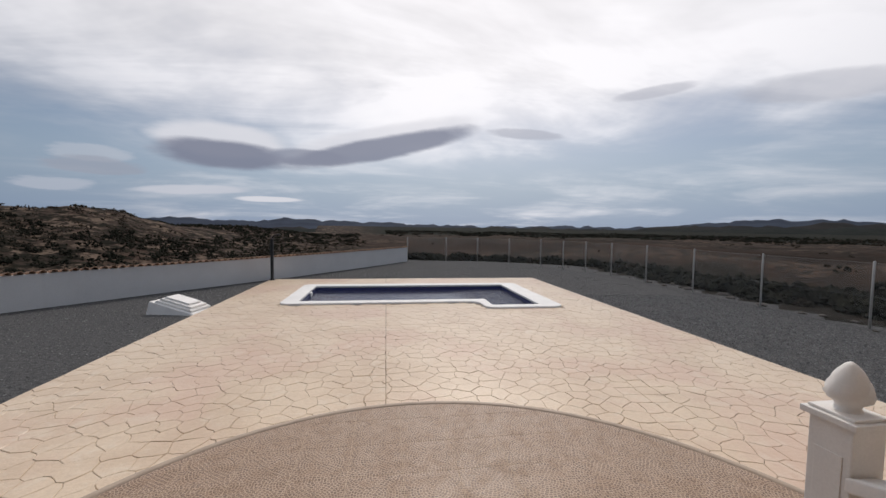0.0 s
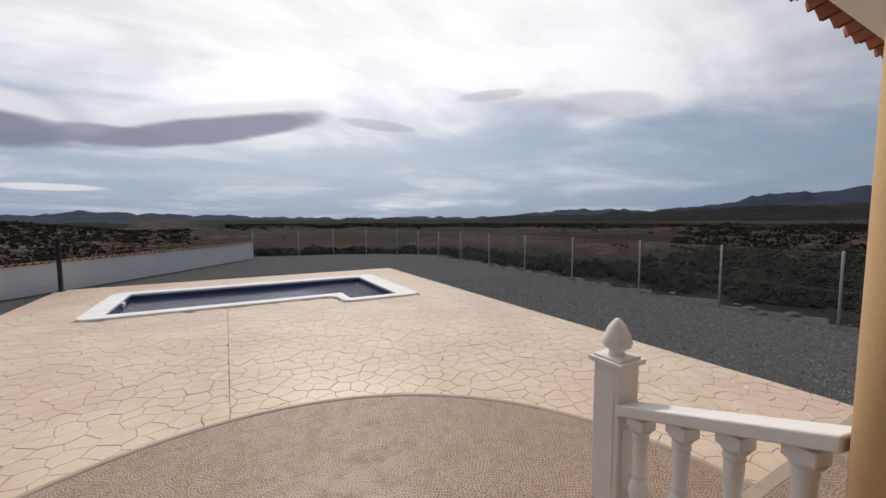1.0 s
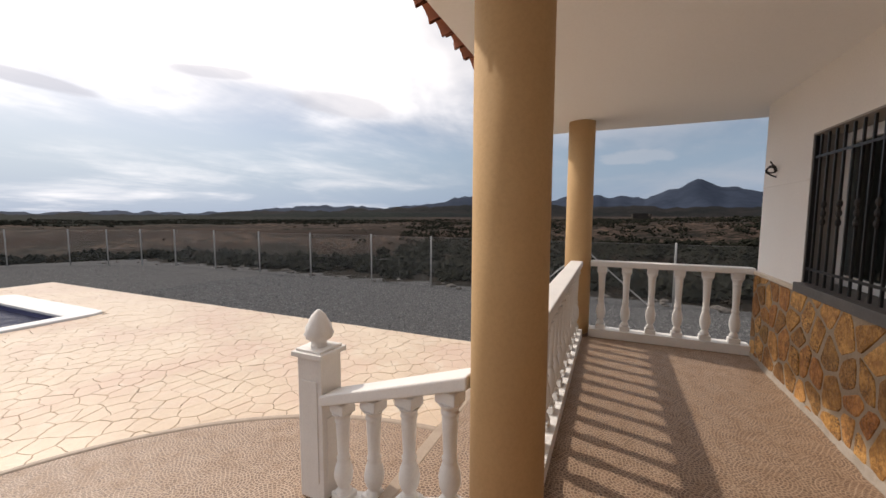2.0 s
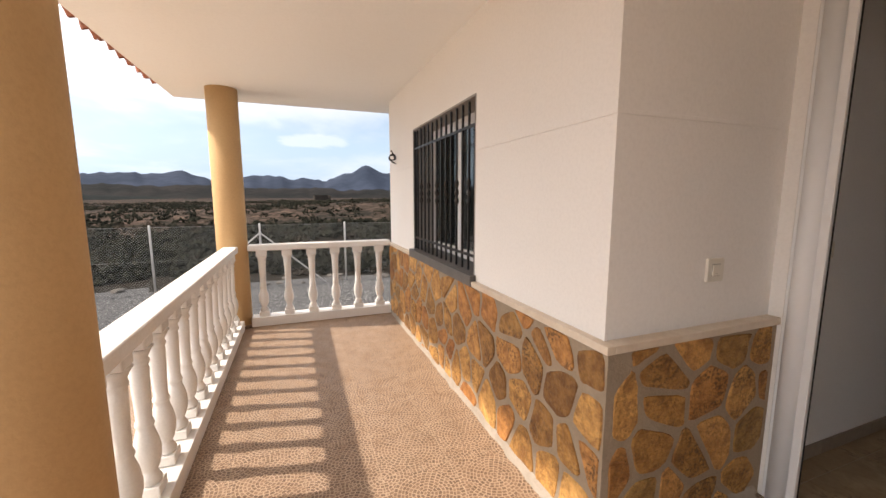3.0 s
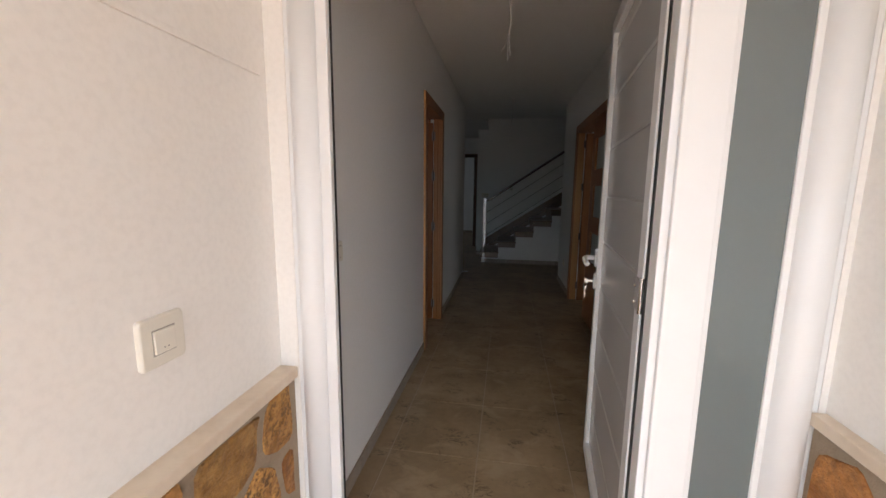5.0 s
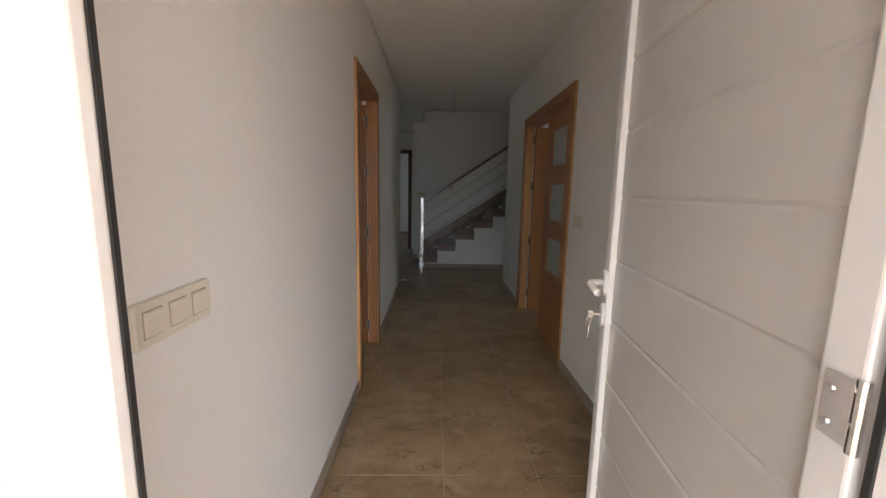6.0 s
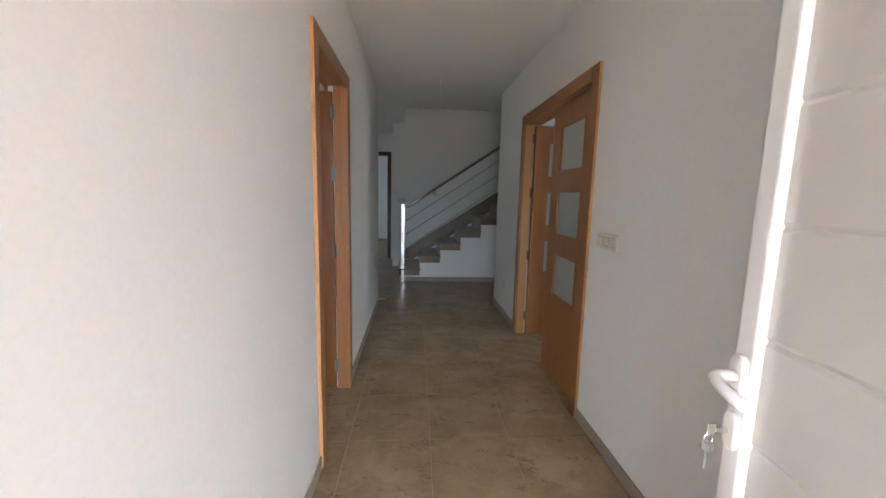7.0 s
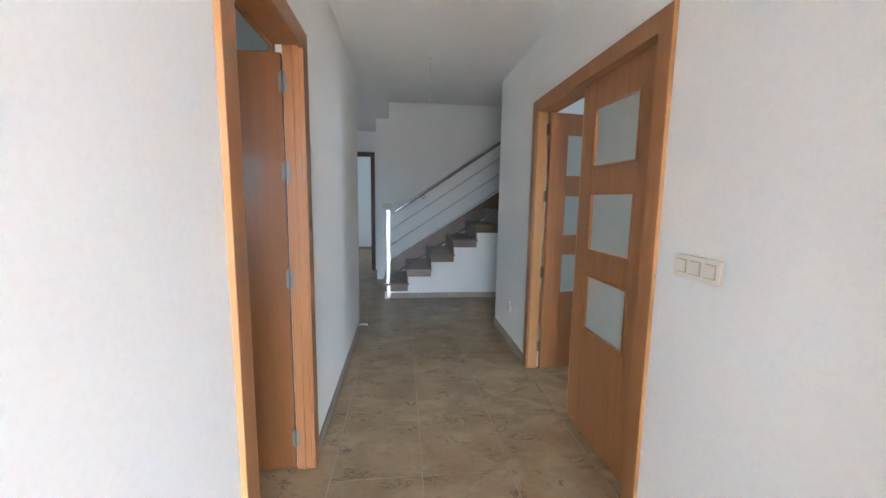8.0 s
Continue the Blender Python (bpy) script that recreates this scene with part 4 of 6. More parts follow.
wall("wall_lobby_end", [(-3.72, -3.6, -8.1, -6.0, -0.1, 3.0)], PAINT_IN, "white painted end wall of the lobby")
wall("wall_passage_west", [(-0.07, 0.05, -9.3, -8.22, -0.1, 2.7)], PAINT_IN, "white painted passage wall")
wall("wall_passage_east", [(1.5, 1.62, -9.3, -6.0, -0.1, 2.7)], PAINT_IN, "white painted passage wall")
wall("wall_passage_end", [(-2.6, 0.2, -9.42, -9.3, -0.1, 2.7), (1.005, 3.17, -9.42, -9.3, -0.1, 2.7), (0.2, 1.005, -9.42, -9.3, 2.15, 2.7)], PAINT_IN, "white painted wall with a dark-framed doorway")
wall("wall_back_room", [(-0.7, -0.58, -12.35, -9.42, -0.1, 2.7)], PAINT_IN, "white painted room wall")


def ceiling(name, items, label):
    return tagged(part(name, boxes(items), PAINT_IN), label, "ceiling", kind="structure")


ceiling("ceiling_hall", [(-1.5, 0.21, -6.0, -1.06, CEIL, CEIL + 0.1)], "white painted hall ceiling")
ceiling("ceiling_lobby", [(-3.6, 1.5, -6.9, -6.0, CEIL, CEIL + 0.1), (-0.12, 1.5, -9.3, -6.9, CEIL, CEIL + 0.1), (-3.6, -0.12, -8.1, -6.9, STAIR_CEIL, STAIR_CEIL + 0.1), (-3.6, -0.12, -6.93, -6.9, CEIL + 0.1, STAIR_CEIL), (-0.15, -0.12, -8.1, -6.9, CEIL, STAIR_CEIL)],
        "white painted lobby ceiling raised over the stairs")
ceiling("ceiling_rooms", [(0.21, 3.17, -5.88, -0.27, CEIL, CEIL + 0.1), (-4.95, -1.5, -5.88, -1.06, CEIL, CEIL + 0.1), (-0.58, 3.17, -12.35, -9.42, CEIL, CEIL + 0.1)], "white painted room ceilings")
ceiling("ceiling_porch", [(-5.2, 3.97, -0.015, 2.15, SOFFIT, SOFFIT + 0.11), (-1.31, 0.075, -0.93, -0.015, SOFFIT, SOFFIT + 0.11), (3.42, 3.97, -12.6, -0.015, SOFFIT, SOFFIT + 0.11)], "smooth white porch soffit")

# roof of clay tiles
bm = bmesh.new()
prof = ((2.13, 2.5), (2.13, 2.56), (-5.0, 4.55), (-12.9, 2.56), (-12.9, 2.5), (-12.6, 2.95), (-0.2, 2.95))
for x in (-5.3, 4.0):
    for y, z in prof:
        bm.verts.new((x, y, z))
bm.verts.ensure_lookup_table()
n = len(prof)
for i in range(n):
    bm.faces.new((bm.verts[i], bm.verts[(i + 1) % n], bm.verts[n + (i + 1) % n], bm.verts[n + i]))
bm.faces.new([bm.verts[i] for i in range(n)][::-1])
bm.faces.new([bm.verts[n + i] for i in range(n)])
roof = tagged(part("roof", bm, CLAY), "pitched red clay-tile roof with a scalloped eave", "roof", kind="structure")
slope = math.atan2(1.99, 7.13)
bm = barrel(0.5, 0.1, 0.016)
bmesh.ops.rotate(bm, verts=bm.verts[:], matrix=Matrix.Rotation(math.pi, 3, "Z"))
eave = part("roof_tile", bm, CLAY, roof, smooth=True)
eave.location, eave.rotation_euler = (3.93, 2.34, 2.515), (-slope, 0, 0)
bm = barrel(0.5, 0.09, 0.016)
bmesh.ops.rotate(bm, verts=bm.verts[:], matrix=Matrix.Rotation(math.pi, 3, "Z"))
bmesh.ops.scale(bm, verts=bm.verts[:], vec=(1, 1, -1))
bmesh.ops.reverse_faces(bm, faces=bm.faces[:])
pan = part("roof_tile", bm, CLAY, roof, smooth=True)
pan.location, pan.rotation_euler = (3.83, 2.25, 2.575), (-slope, 0, 0)
for i in range(1, 46):
    share("roof_tile", eave.data, roof, (3.93 - 0.2 * i, 2.34 + 0.012 * math.sin(i * 2.3), 2.515)).rotation_euler = (-slope, 0, 0.02 * math.sin(i * 1.7))
    share("roof_tile", pan.data, roof, (3.83 - 0.2 * i, 2.25 + 0.012 * math.sin(i * 3.1), 2.575)).rotation_euler = (-slope, 0, 0)


def roof_field():
    """The rest of the clay tiles, in courses up both slopes."""
    verts, faces = [], []
    for src, x0, y0, z0 in ((eave, 3.93, 2.34, 2.515), (pan, 3.83, 2.25, 2.575)):
        pts = [v.co.copy() for v in src.data.vertices]
        polys = [tuple(p.vertices) for p in src.data.polygons]
        turn = Matrix.Rotation(-slope, 3, "X")
        for k in range(0, 17):
            for i in range(46):
                for back in (False, True):
                    if k == 0 and not back:
                        continue
                    at = Vector((x0 - 0.2 * i, y0 - 0.42 * k * math.cos(slope), z0 + 0.42 * k * math.sin(slope) + 0.006 * math.sin(i * 5.1 + k * 2.7)))
                    n = len(verts)
                    for p in pts:
                        q = at + turn @ p
                        verts.append((q.x, -5.0 - (q.y + 5.0) * 1.108, q.z) if back else tuple(q))
                    faces.extend(tuple(n + a for a in (f[::-1] if back else f)) for f in polys)
    me = bpy.data.meshes.new("roof_tiles")
    me.from_pydata(verts, [], faces)
    me.materials.append(CLAY)
    ob = tagged(new("roof_tiles", me), kind="stuff")
    ob.parent = roof


roof_field()

# ---- dado: ledge, mortar, sill ----
tagged(part("trim_ledge", boxes([(0.02, 1.135, -0.016, 0.022, 0.805, 0.836), (2.5, 3.43, -0.016, 0.022, 0.805, 0.836), (0.02, 0.076, -0.925, -0.016, 0.805, 0.836),
                                            (-1.31, -1.275, -0.925, 0.022, 0.805, 0.836), (-5.2, -1.31, -0.016, 0.022, 0.805, 0.836)], 0.004), MARBLE), "cream marble ledge capping the stone dado", "ledge", kind="structure")
dado = tagged(part("wall_dado", boxes([(0.034, 3.42, -0.016, 0.004, -0.02, 0.804), (0.034, 0.076, -0.925, -0.016, -0.02, 0.804), (-1.311, -1.288, -0.925, 0.004, -0.02, 0.804), (-5.2, -1.311, -0.016, 0.004, -0.02, 0.804)]), MORTAR),
              "dado of ochre flagstones set in grey mortar", "stone dado", kind="structure")
tagged(part("trim_plaster_line", boxes([(0.076, 1.155, -0.016, -0.0095, 1.622, 1.637), (2.485, 3.42, -0.016, -0.0095, 1.622, 1.637), (0.0695, 0.076, -0.9, -0.0095, 1.622, 1.637)], 0.002), PLASTER), "faint raised plaster line along the wall", "trim", kind="structure")

# ---- front window with iron grille ----
win = thing("window_front", (1.82, -0.14, 0.86), 0, "white framed window with dark panes behind an iron grille", "window", kind="structure")
part("window_sill", boxes([(-0.659, 0.659, -0.11, 0.127, -0.004, 0.012), (-0.684, 0.679, 0.1275, 0.168, -0.056, 0.012)], 0.003), SILL_M, win, "dark grey stone sill")
reveal = surf("grey_reveal", (0.33, 0.31, 0.29), (0.28, 0.26, 0.24), 4, 0.8, 0.2, 60)
part("reveal", boxes([(0.648, 0.66, -0.1, 0.126, 0.012, 1.09), (-0.66, -0.648, -0.1, 0.126, 0.012, 1.09), (-0.648, 0.648, -0.1, 0.126, 1.078, 1.09)]), reveal, win)
wf = []
for x0, x1 in ((-0.648, -0.59), (-0.035, 0.035), (0.59, 0.648)):
    wf.append((x0, x1, -0.1, -0.05, 0.02, 1.075))
for x0, x1 in ((-0.59, -0.035), (0.035, 0.59)):
    for z0, z1 in ((0.02, 0.09), (1.0, 1.075)):
        wf.append((x0, x1, -0.1, -0.05, z0, z1))
part("window_frame", boxes(wf, 0.004), LACQUER, win)
for x0, x1 in ((-0.59, -0.035), (0.035, 0.59)):
    part("pane", boxes([(x0, x1, -0.08, -0.074, 0.09, 1.0)]), TINTED, win)
grille = thing("window_grille", (1.82, -0.03, 0.86), 0, "black wrought-iron window grille with knotted bars", "grille")
for z in (0.12, 0.92):
    part("crossbar", boxes([(-0.65, 0.65, -0.006, 0.006, z - 0.009, z + 0.009)], 0.002), IRON, grille)
for s in (-1, 1):
    part("side_bar", boxes([(s * 0.64 - 0.008, s * 0.64 + 0.008, -0.012, 0.012, 0.02, 1.07)], 0.002), IRON, grille)


def iron_bar(knot):
    bm = boxes([(-0.0065, 0.0065, -0.0065, 0.0065, 0.02, 1.07)])
    if knot:
        for dz in (-0.06, 0.0, 0.06):
            add_lathe(bm, ((0.006, 0.52 + dz - 0.028), (0.015, 0.52 + dz - 0.012), (0.017, 0.52 + dz), (0.015, 0.52 + dz + 0.012), (0.006, 0.52 + dz + 0.028)), 8)
    return bm


bar_a = part("bar", iron_bar(True), IRON, grille)
bar_b = part("bar", iron_bar(False), IRON, grille)
bar_a.location, bar_b.location = (-0.53, 0, 0), (-0.43, 0, 0)
for i in range(2, 12):
    share("bar", (bar_a if i % 2 == 0 else bar_b).data, grille, (-0.53 + 0.1 * i, 0, 0))

# loose cable coil on the wall
coil = [(3.10 + 0.03 * math.cos(a), 0.035 + 0.026 * math.cos(a) * (1 + 0.3 * math.sin(0.7 * a)), 1.745 + 0.03 * math.sin(a) * (1 + 0.3 * math.cos(0.6 * a)) + 0.001 * k) for k, a in enumerate([0.35 * k for k in range(30)])]
coil += [(3.09, 0.03, 1.81), (3.07, 0.05, 1.83)]
tagged(part("wall_cable", tube([(3.13, -0.02, 1.70), (3.12, 0.02, 1.715)] + coil, 0.007, 6), IRON, smooth=True), "black cable end coiled on the white wall", "cable")

# ---- columns ----


def column(x, y):
    c = thing("porch_column", (x, y, 0), 0, "round ochre stucco porch column", "column", "porch columns")
    part("shaft", lathe(((0.142, 0.03), (0.141, 1.2), (0.140, SOFFIT)), 48), COLUMN_M, c, smooth=True)
    part("base", lathe(((0.151, 0.0), (0.151, 0.028), (0.143, 0.034)), 48), STEP_M, c, "brown tile base ring", smooth=False)
    return c


col = column(3.45, 1.63)
copy_thing(col, pose(0.217, 1.625, 0))

# ---- balustrades ----


def baluster_mesh(h):
    """A turned cast-stone baluster with square head and foot."""
    bm = boxes([(-0.05, 0.05, -0.045, 0.045, 0, 0.05), (-0.05, 0.05, -0.045, 0.045, h - 0.055, h)], 0.006)
    prof = ((0.040, 0.05), (0.043, 0.07), (0.030, 0.095), (0.028, 0.105), (0.036, 0.118), (0.047, 0.16), (0.050, 0.20), (0.044, 0.245), (0.033, 0.285), (0.030, 0.30), (0.035, 0.31), (0.035, 0.32),
            (0.029, 0.335), (0.031, 0.42), (0.034, 0.50), (0.036, 0.555), (0.033, 0.565), (0.040, 0.58), (0.040, 0.59), (0.035, 0.60), (0.045, 0.625), (0.062, h - 0.055))
    add_lathe(bm, [(r, z * (h - 0.055) / 0.645) for r, z in prof[:-1]] + [(0.058, h - 0.054)], 14)
    return bm


def balustrade(a, b, top, count, label, first=0.5, base=(0.0, 0.0)):
    """Rail, plinth and balusters from a to b."""
    a, b = Vector(a), Vector(b)
    d = b - a
    length, rz = d.length, math.atan2(d.y, d.x)
    t = thing("balustrade", (a.x, a.y, 0), rz, label, "balustrade", "porch balustrades")
    fall = (base[1] - base[0]) / length

    def leaning(bm):
        for v in bm.verts:
            v.co.z += base[0] + fall * v.co.x
        return bm

    part("plinth", leaning(boxes([(0, length, -0.08, 0.08, -0.2 if fall else 0.0, 0.095)], 0.006)), CONCRETE, t)
    part("handrail", leaning(boxes([(0, length, -0.067, 0.067, top - 0.062, top)], 0.012, 3)), CONCRETE, t)
    me = None
    for i in range(count):
        x = length * (i + first) / count
        if me is None:
            ob = part("baluster", baluster_mesh(top - 0.062 - 0.095), CONCRETE, t, smooth=True)
            ob.location = (x, 0, 0.095 + base[0] + fall * x)
            me = ob.data
            for p in me.polygons:
                p.use_smooth = len(p.vertices) == 4 and p.area < 0.0016
        else:
            share("baluster", me, t, (x, 0, 0.095 + base[0] + fall * x))
    return t


NEWEL = (0.415, 2.71)
balustrade((3.318, 1.63), (0.35, 1.63), 0.86, 14, "white cast-stone balustrade along the porch front")
balustrade((3.45, 0.004), (3.45, 1.49), 0.86, 6, "white cast-stone balustrade closing the porch end")
balustrade((NEWEL[0] - 0.015, NEWEL[1] - 0.07), (0.24, 1.765), 0.70, 4, "short sloping white cast-stone balustrade joining newel post and column", 0.48, (-0.283, 0.042))

newel = thing("newel_post", (*NEWEL, APRON_Z), 0, "square white cast-stone newel post with pine-cone finial", "post")
part("shaft", boxes([(-0.079, 0.079, -0.079, 0.079, 0, 0.785)], 0.006), CONCRETE, newel)
part("panel", boxes([(-0.084, -0.0795, -0.05, 0.05, 0.1, 0.66)], 0.002), CONCRETE, newel)
part("panel", boxes([(-0.05, 0.05, -0.084, -0.0795, 0.1, 0.45)], 0.002), CONCRETE, newel)
part("cap", boxes([(-0.102, 0.102, -0.102, 0.102, 0.785, 0.812)], 0.005), CONCRETE, newel)
part("cap_step", boxes([(-0.085, 0.085, -0.085, 0.085, 0.812, 0.826)], 0.005), CONCRETE, newel)
bm = bmesh.new()
seg, rows = 24, []
cone = ((0.047, 0.825), (0.040, 0.84), (0.044, 0.855), (0.068, 0.873), (0.074, 0.893), (0.070, 0.915), (0.062, 0.94), (0.050, 0.967), (0.036, 0.993), (0.018, 1.015), (0.005, 1.024))
for k, (r, z) in enumerate(cone):
    ring = []
    for i in range(seg):
        a = 2 * math.pi * i / seg
        q = r * (1 + (0.07 * math.cos(8 * a + (k % 2) * math.pi) if 2 < k < 10 else 0))
        ring.append(bm.verts.new((q * math.cos(a), q * math.sin(a), z)))
    rows.append(ring)
for p, q in zip(rows, rows[1:]):
    for i in range(seg):
        bm.faces.new((p[i], p[(i + 1) % seg], q[(i + 1) % seg], q[i]))
bm.faces.new(rows[-1])
part("finial", bm, CONCRETE, newel, "pine-cone finial", smooth=True)

# ---- front door ----


def frame_bar(x0, x1, z0, z1, upright=True):
    """A stepped aluminium section."""
    mid = (x0 + x1) / 2
    w = (x1 - x0) / 2
    if upright:
        return [(x0, x1, -0.99, -0.93, z0, z1), (mid - w * 0.72, mid + w * 0.72, -0.93, -0.915, z0, z1), (mid - w * 0.4, mid + w * 0.4, -0.915, -0.905, z0, z1)]
    return [(x0, x1, -0.99, -0.93, z0, z1), (x0, x1, -0.93, -0.915, z0 + 0.015, z1 - 0.015)]


door_frame = tagged(new("door_frame_front"), "white lacquered front door frame with a glazed sidelight", "door frame", kind="structure")
part("left_jamb", boxes([(-0.07, 0.02, -0.99, -0.93, 0, 2.16), (-0.10, -0.07, -0.945, -0.925, 0, 2.16)], 0.004), LACQUER, door_frame)
part("moulding", tube(((-0.03, -0.945, 0), (-0.03, -0.945, 2.16)), 0.04, 28), LACQUER, door_frame, smooth=True)
part("mullion", boxes(frame_bar(-1.04, -0.912, 0.0, 2.16)[:2], 0.003), LACQUER, door_frame)
part("right_jamb", boxes(frame_bar(-1.295, -1.178, 0.0, 2.16)[:1], 0.004), LACQUER, door_frame)
part("moulding", tube(((-1.236, -0.945, 0), (-1.236, -0.945, 2.16)), 0.046, 28), LACQUER, door_frame, smooth=True)
part("head", boxes([(-0.912, -0.10, -0.99, -0.92, 2.09, 2.16), (-1.178, -1.04, -0.99, -0.92, 2.09, 2.16)], 0.004), LACQUER, door_frame)
part("sidelight_rail", boxes([(-1.178, -1.04, -0.985, -0.93, 0.0, 0.06)], 0.003), LACQUER, door_frame)
part("sidelight_pane", boxes([(-1.179, -1.039, -0.942, -0.936, 0.06, 2.09)]), MIRRORED, door_frame, "grey tinted glass").visible_shadow = False
part("seal", boxes([(-0.912, -0.908, -0.985, -0.976, 0.02, 2.09), (-0.1015, -0.0985, -0.952, -0.945, 0.01, 2.09)]), RUBBER, door_frame, "black rubber seal")
part("threshold", boxes([(-1.285, 0.02, -0.985, -0.93, -0.02, 0.008)], 0.003), LACQUER, door_frame)

def round_plate(x0, x1, yc, zc, hw, hh, r):
    """A wall plate with rounded corners, its edges softened."""
    out = []
    for cy, cz, a0 in ((hw - r, hh - r, 0), (r - hw, hh - r, 90), (r - hw, r - hh, 180), (hw - r, r - hh, 270)):
        for i in range(6):
            a = radians(a0 + 18 * i)
            out.append((cy + r * math.cos(a), cz + r * math.sin(a)))
    bm = bmesh.new()
    d = x1 - x0
    e = min(abs(d) * 0.4, 0.004)
    rows = [[bm.verts.new((x, yc + y * k, zc + z * k)) for y, z in out] for x, k in ((x0, 1.0), (x1 - math.copysign(e, d), 1.0), (x1 - math.copysign(e * 0.3, d), 1 - 0.4 * e / hw), (x1, 1 - e / hw))]
    n = len(out)
    for a, b in zip(rows, rows[1:]):
        for i in range(n):
            bm.faces.new((a[i], a[(i + 1) % n], b[(i + 1) % n], b[i]))
    bm.faces.new(rows[0][::-1])
    bm.faces.new(rows[-1])
    bmesh.ops.recalc_face_normals(bm, faces=bm.faces[:])
    return bm


def grooved_board(x0, x1, y0, y1, z0, z1, slope=0.009, depth=0.004):
    """A board whose long edges fall away into a wide shallow groove."""
    bm = bmesh.new()
    rows = []
    for y in (y0, y1):
        rows.append([bm.verts.new((x, y, z)) for x, z in ((x0 + depth, z0), (x0, z0 + slope), (x0, z1 - slope), (x0 + depth, z1), (x1 - depth, z1), (x1, z1 - slope), (x1, z0 + slope), (x1 - depth, z0))])
    a, b = rows
    for i in range(8):
        bm.faces.new((a[i], a[(i + 1) % 8], b[(i + 1) % 8], b[i]))
    bm.faces.new(a[::-1])
    bm.faces.new(b)
    bmesh.ops.recalc_face_normals(bm, faces=bm.faces[:])
    return bm


# panels greyer than LACQUER: shade on the open leaf put into the colour
LEAF_M = surf("shaded_white_door_panel", (0.60, 0.59, 0.57), (0.57, 0.56, 0.54), 1.5, 0.2, 0.0, 8, stain=0.3, rough_vary=0.04)
leaf = thing("door_front", (-0.907, -1.0, 0.012), radians(-5.7), "white lacquered front door with grooved panel, standing open", "door")
LEAF_L, LEAF_H = 0.91, 2.075
fx0, fx1 = -0.05, 0.0
part("stile", boxes([(fx0, fx1, -LEAF_L, -LEAF_L + 0.046, 0, LEAF_H)], 0.005), LACQUER, leaf)
part("stile", boxes([(fx0, fx1, -0.06, 0, 0, LEAF_H)], 0.005), LACQUER, leaf)
part("rail", boxes([(fx0, fx1, -LEAF_L + 0.046, -0.06, 0, 0.06)], 0.004), LACQUER, leaf)
part("rail", boxes([(fx0, fx1, -LEAF_L + 0.046, -0.06, LEAF_H - 0.06, LEAF_H)], 0.004), LACQUER, leaf)
grooves = [0.06, 0.24, 0.455, 0.668, 0.882, 1.095, 1.308, 1.522, 1.736, 1.95, LEAF_H - 0.06]
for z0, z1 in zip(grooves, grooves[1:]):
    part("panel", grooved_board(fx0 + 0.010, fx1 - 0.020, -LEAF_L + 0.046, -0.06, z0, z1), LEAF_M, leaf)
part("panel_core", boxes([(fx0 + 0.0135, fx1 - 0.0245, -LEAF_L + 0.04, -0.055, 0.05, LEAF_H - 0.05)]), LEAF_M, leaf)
esc = part("escutcheon", round_plate(0.0, 0.012, -LEAF_L + 0.022, 1.045, 0.018, 0.044, 0.0175), LACQUER, leaf)
yh = -LEAF_L + 0.022
part("lever", tube(((0.01, yh, 1.045), (0.04, yh, 1.045), (0.052, yh + 0.006, 1.044), (0.058, yh + 0.022, 1.042), (0.058, yh + 0.045, 1.037), (0.054, yh + 0.075, 1.03), (0.05, yh + 0.086, 1.027)), 0.0118, 12), LACQUER, esc, "white lever handle", smooth=True)
cyl = part("cylinder_plate", round_plate(0.0, 0.010, yh, 0.93, 0.017, 0.040, 0.0165), LACQUER, leaf)
part("key", boxes([(0.010, 0.034, yh - 0.0015, yh + 0.0015, 0.925, 0.934), (0.034, 0.05, yh - 0.0015, yh + 0.0015, 0.917, 0.942)], 0.001), STEEL, cyl, "key in the lock")
ring = [(0.046 + 0.009 * math.cos(a), yh, 0.909 + 0.011 * math.sin(a)) for a in [0.5 * k for k in range(14)]]
part("key_ring", tube(ring, 0.0012, 6), STEEL, cyl)
bm = boxes([(0.043, 0.049, yh - 0.001, yh + 0.001, 0.845, 0.885)], 0.0005)
add_lathe(bm, ((0.004, 0.884), (0.011, 0.888), (0.011, 0.904), (0.004, 0.908)), 10, 0.046, yh)
part("spare_key", bm, STEEL, cyl)
esc.location.z = cyl.location.z = -0.03
esc2 = part("escutcheon", boxes([(fx0 - 0.012, fx0, -LEAF_L + 0.006, -LEAF_L + 0.038, 1.0, 1.085)], 0.005), LACQUER, leaf)
part("lever", tube(((fx0 - 0.01, yh, 1.045), (fx0 - 0.045, yh, 1.045), (fx0 - 0.055, yh + 0.02, 1.043), (fx0 - 0.055, yh + 0.115, 1.03)), 0.010, 10), LACQUER, esc2, smooth=True)
esc2.location.z = -0.03
for z in (0.25, 1.02, 1.85):
    h = part("hinge", boxes([(0.001, 0.006, -0.045, -0.004, z, z + 0.085)], 0.002), GALV, leaf, "steel door hinge")
    part("hinge_pin", lathe(((0.007, z - 0.005), (0.007, z + 0.09)), 10), STEEL, h)
    for dz in (0.02, 0.065):
        bm = lathe(((0.006, 0), (0.005, 0.003)), 8)
        bmesh.ops.rotate(bm, verts=bm.verts[:], matrix=Matrix.Rotation(math.pi / 2, 3, "Y"))
        bmesh.ops.translate(bm, verts=bm.verts[:], vec=(0.008, -0.03, z + dz))
        part("screw", bm, STEEL, h)

# ---- switches and sockets ----


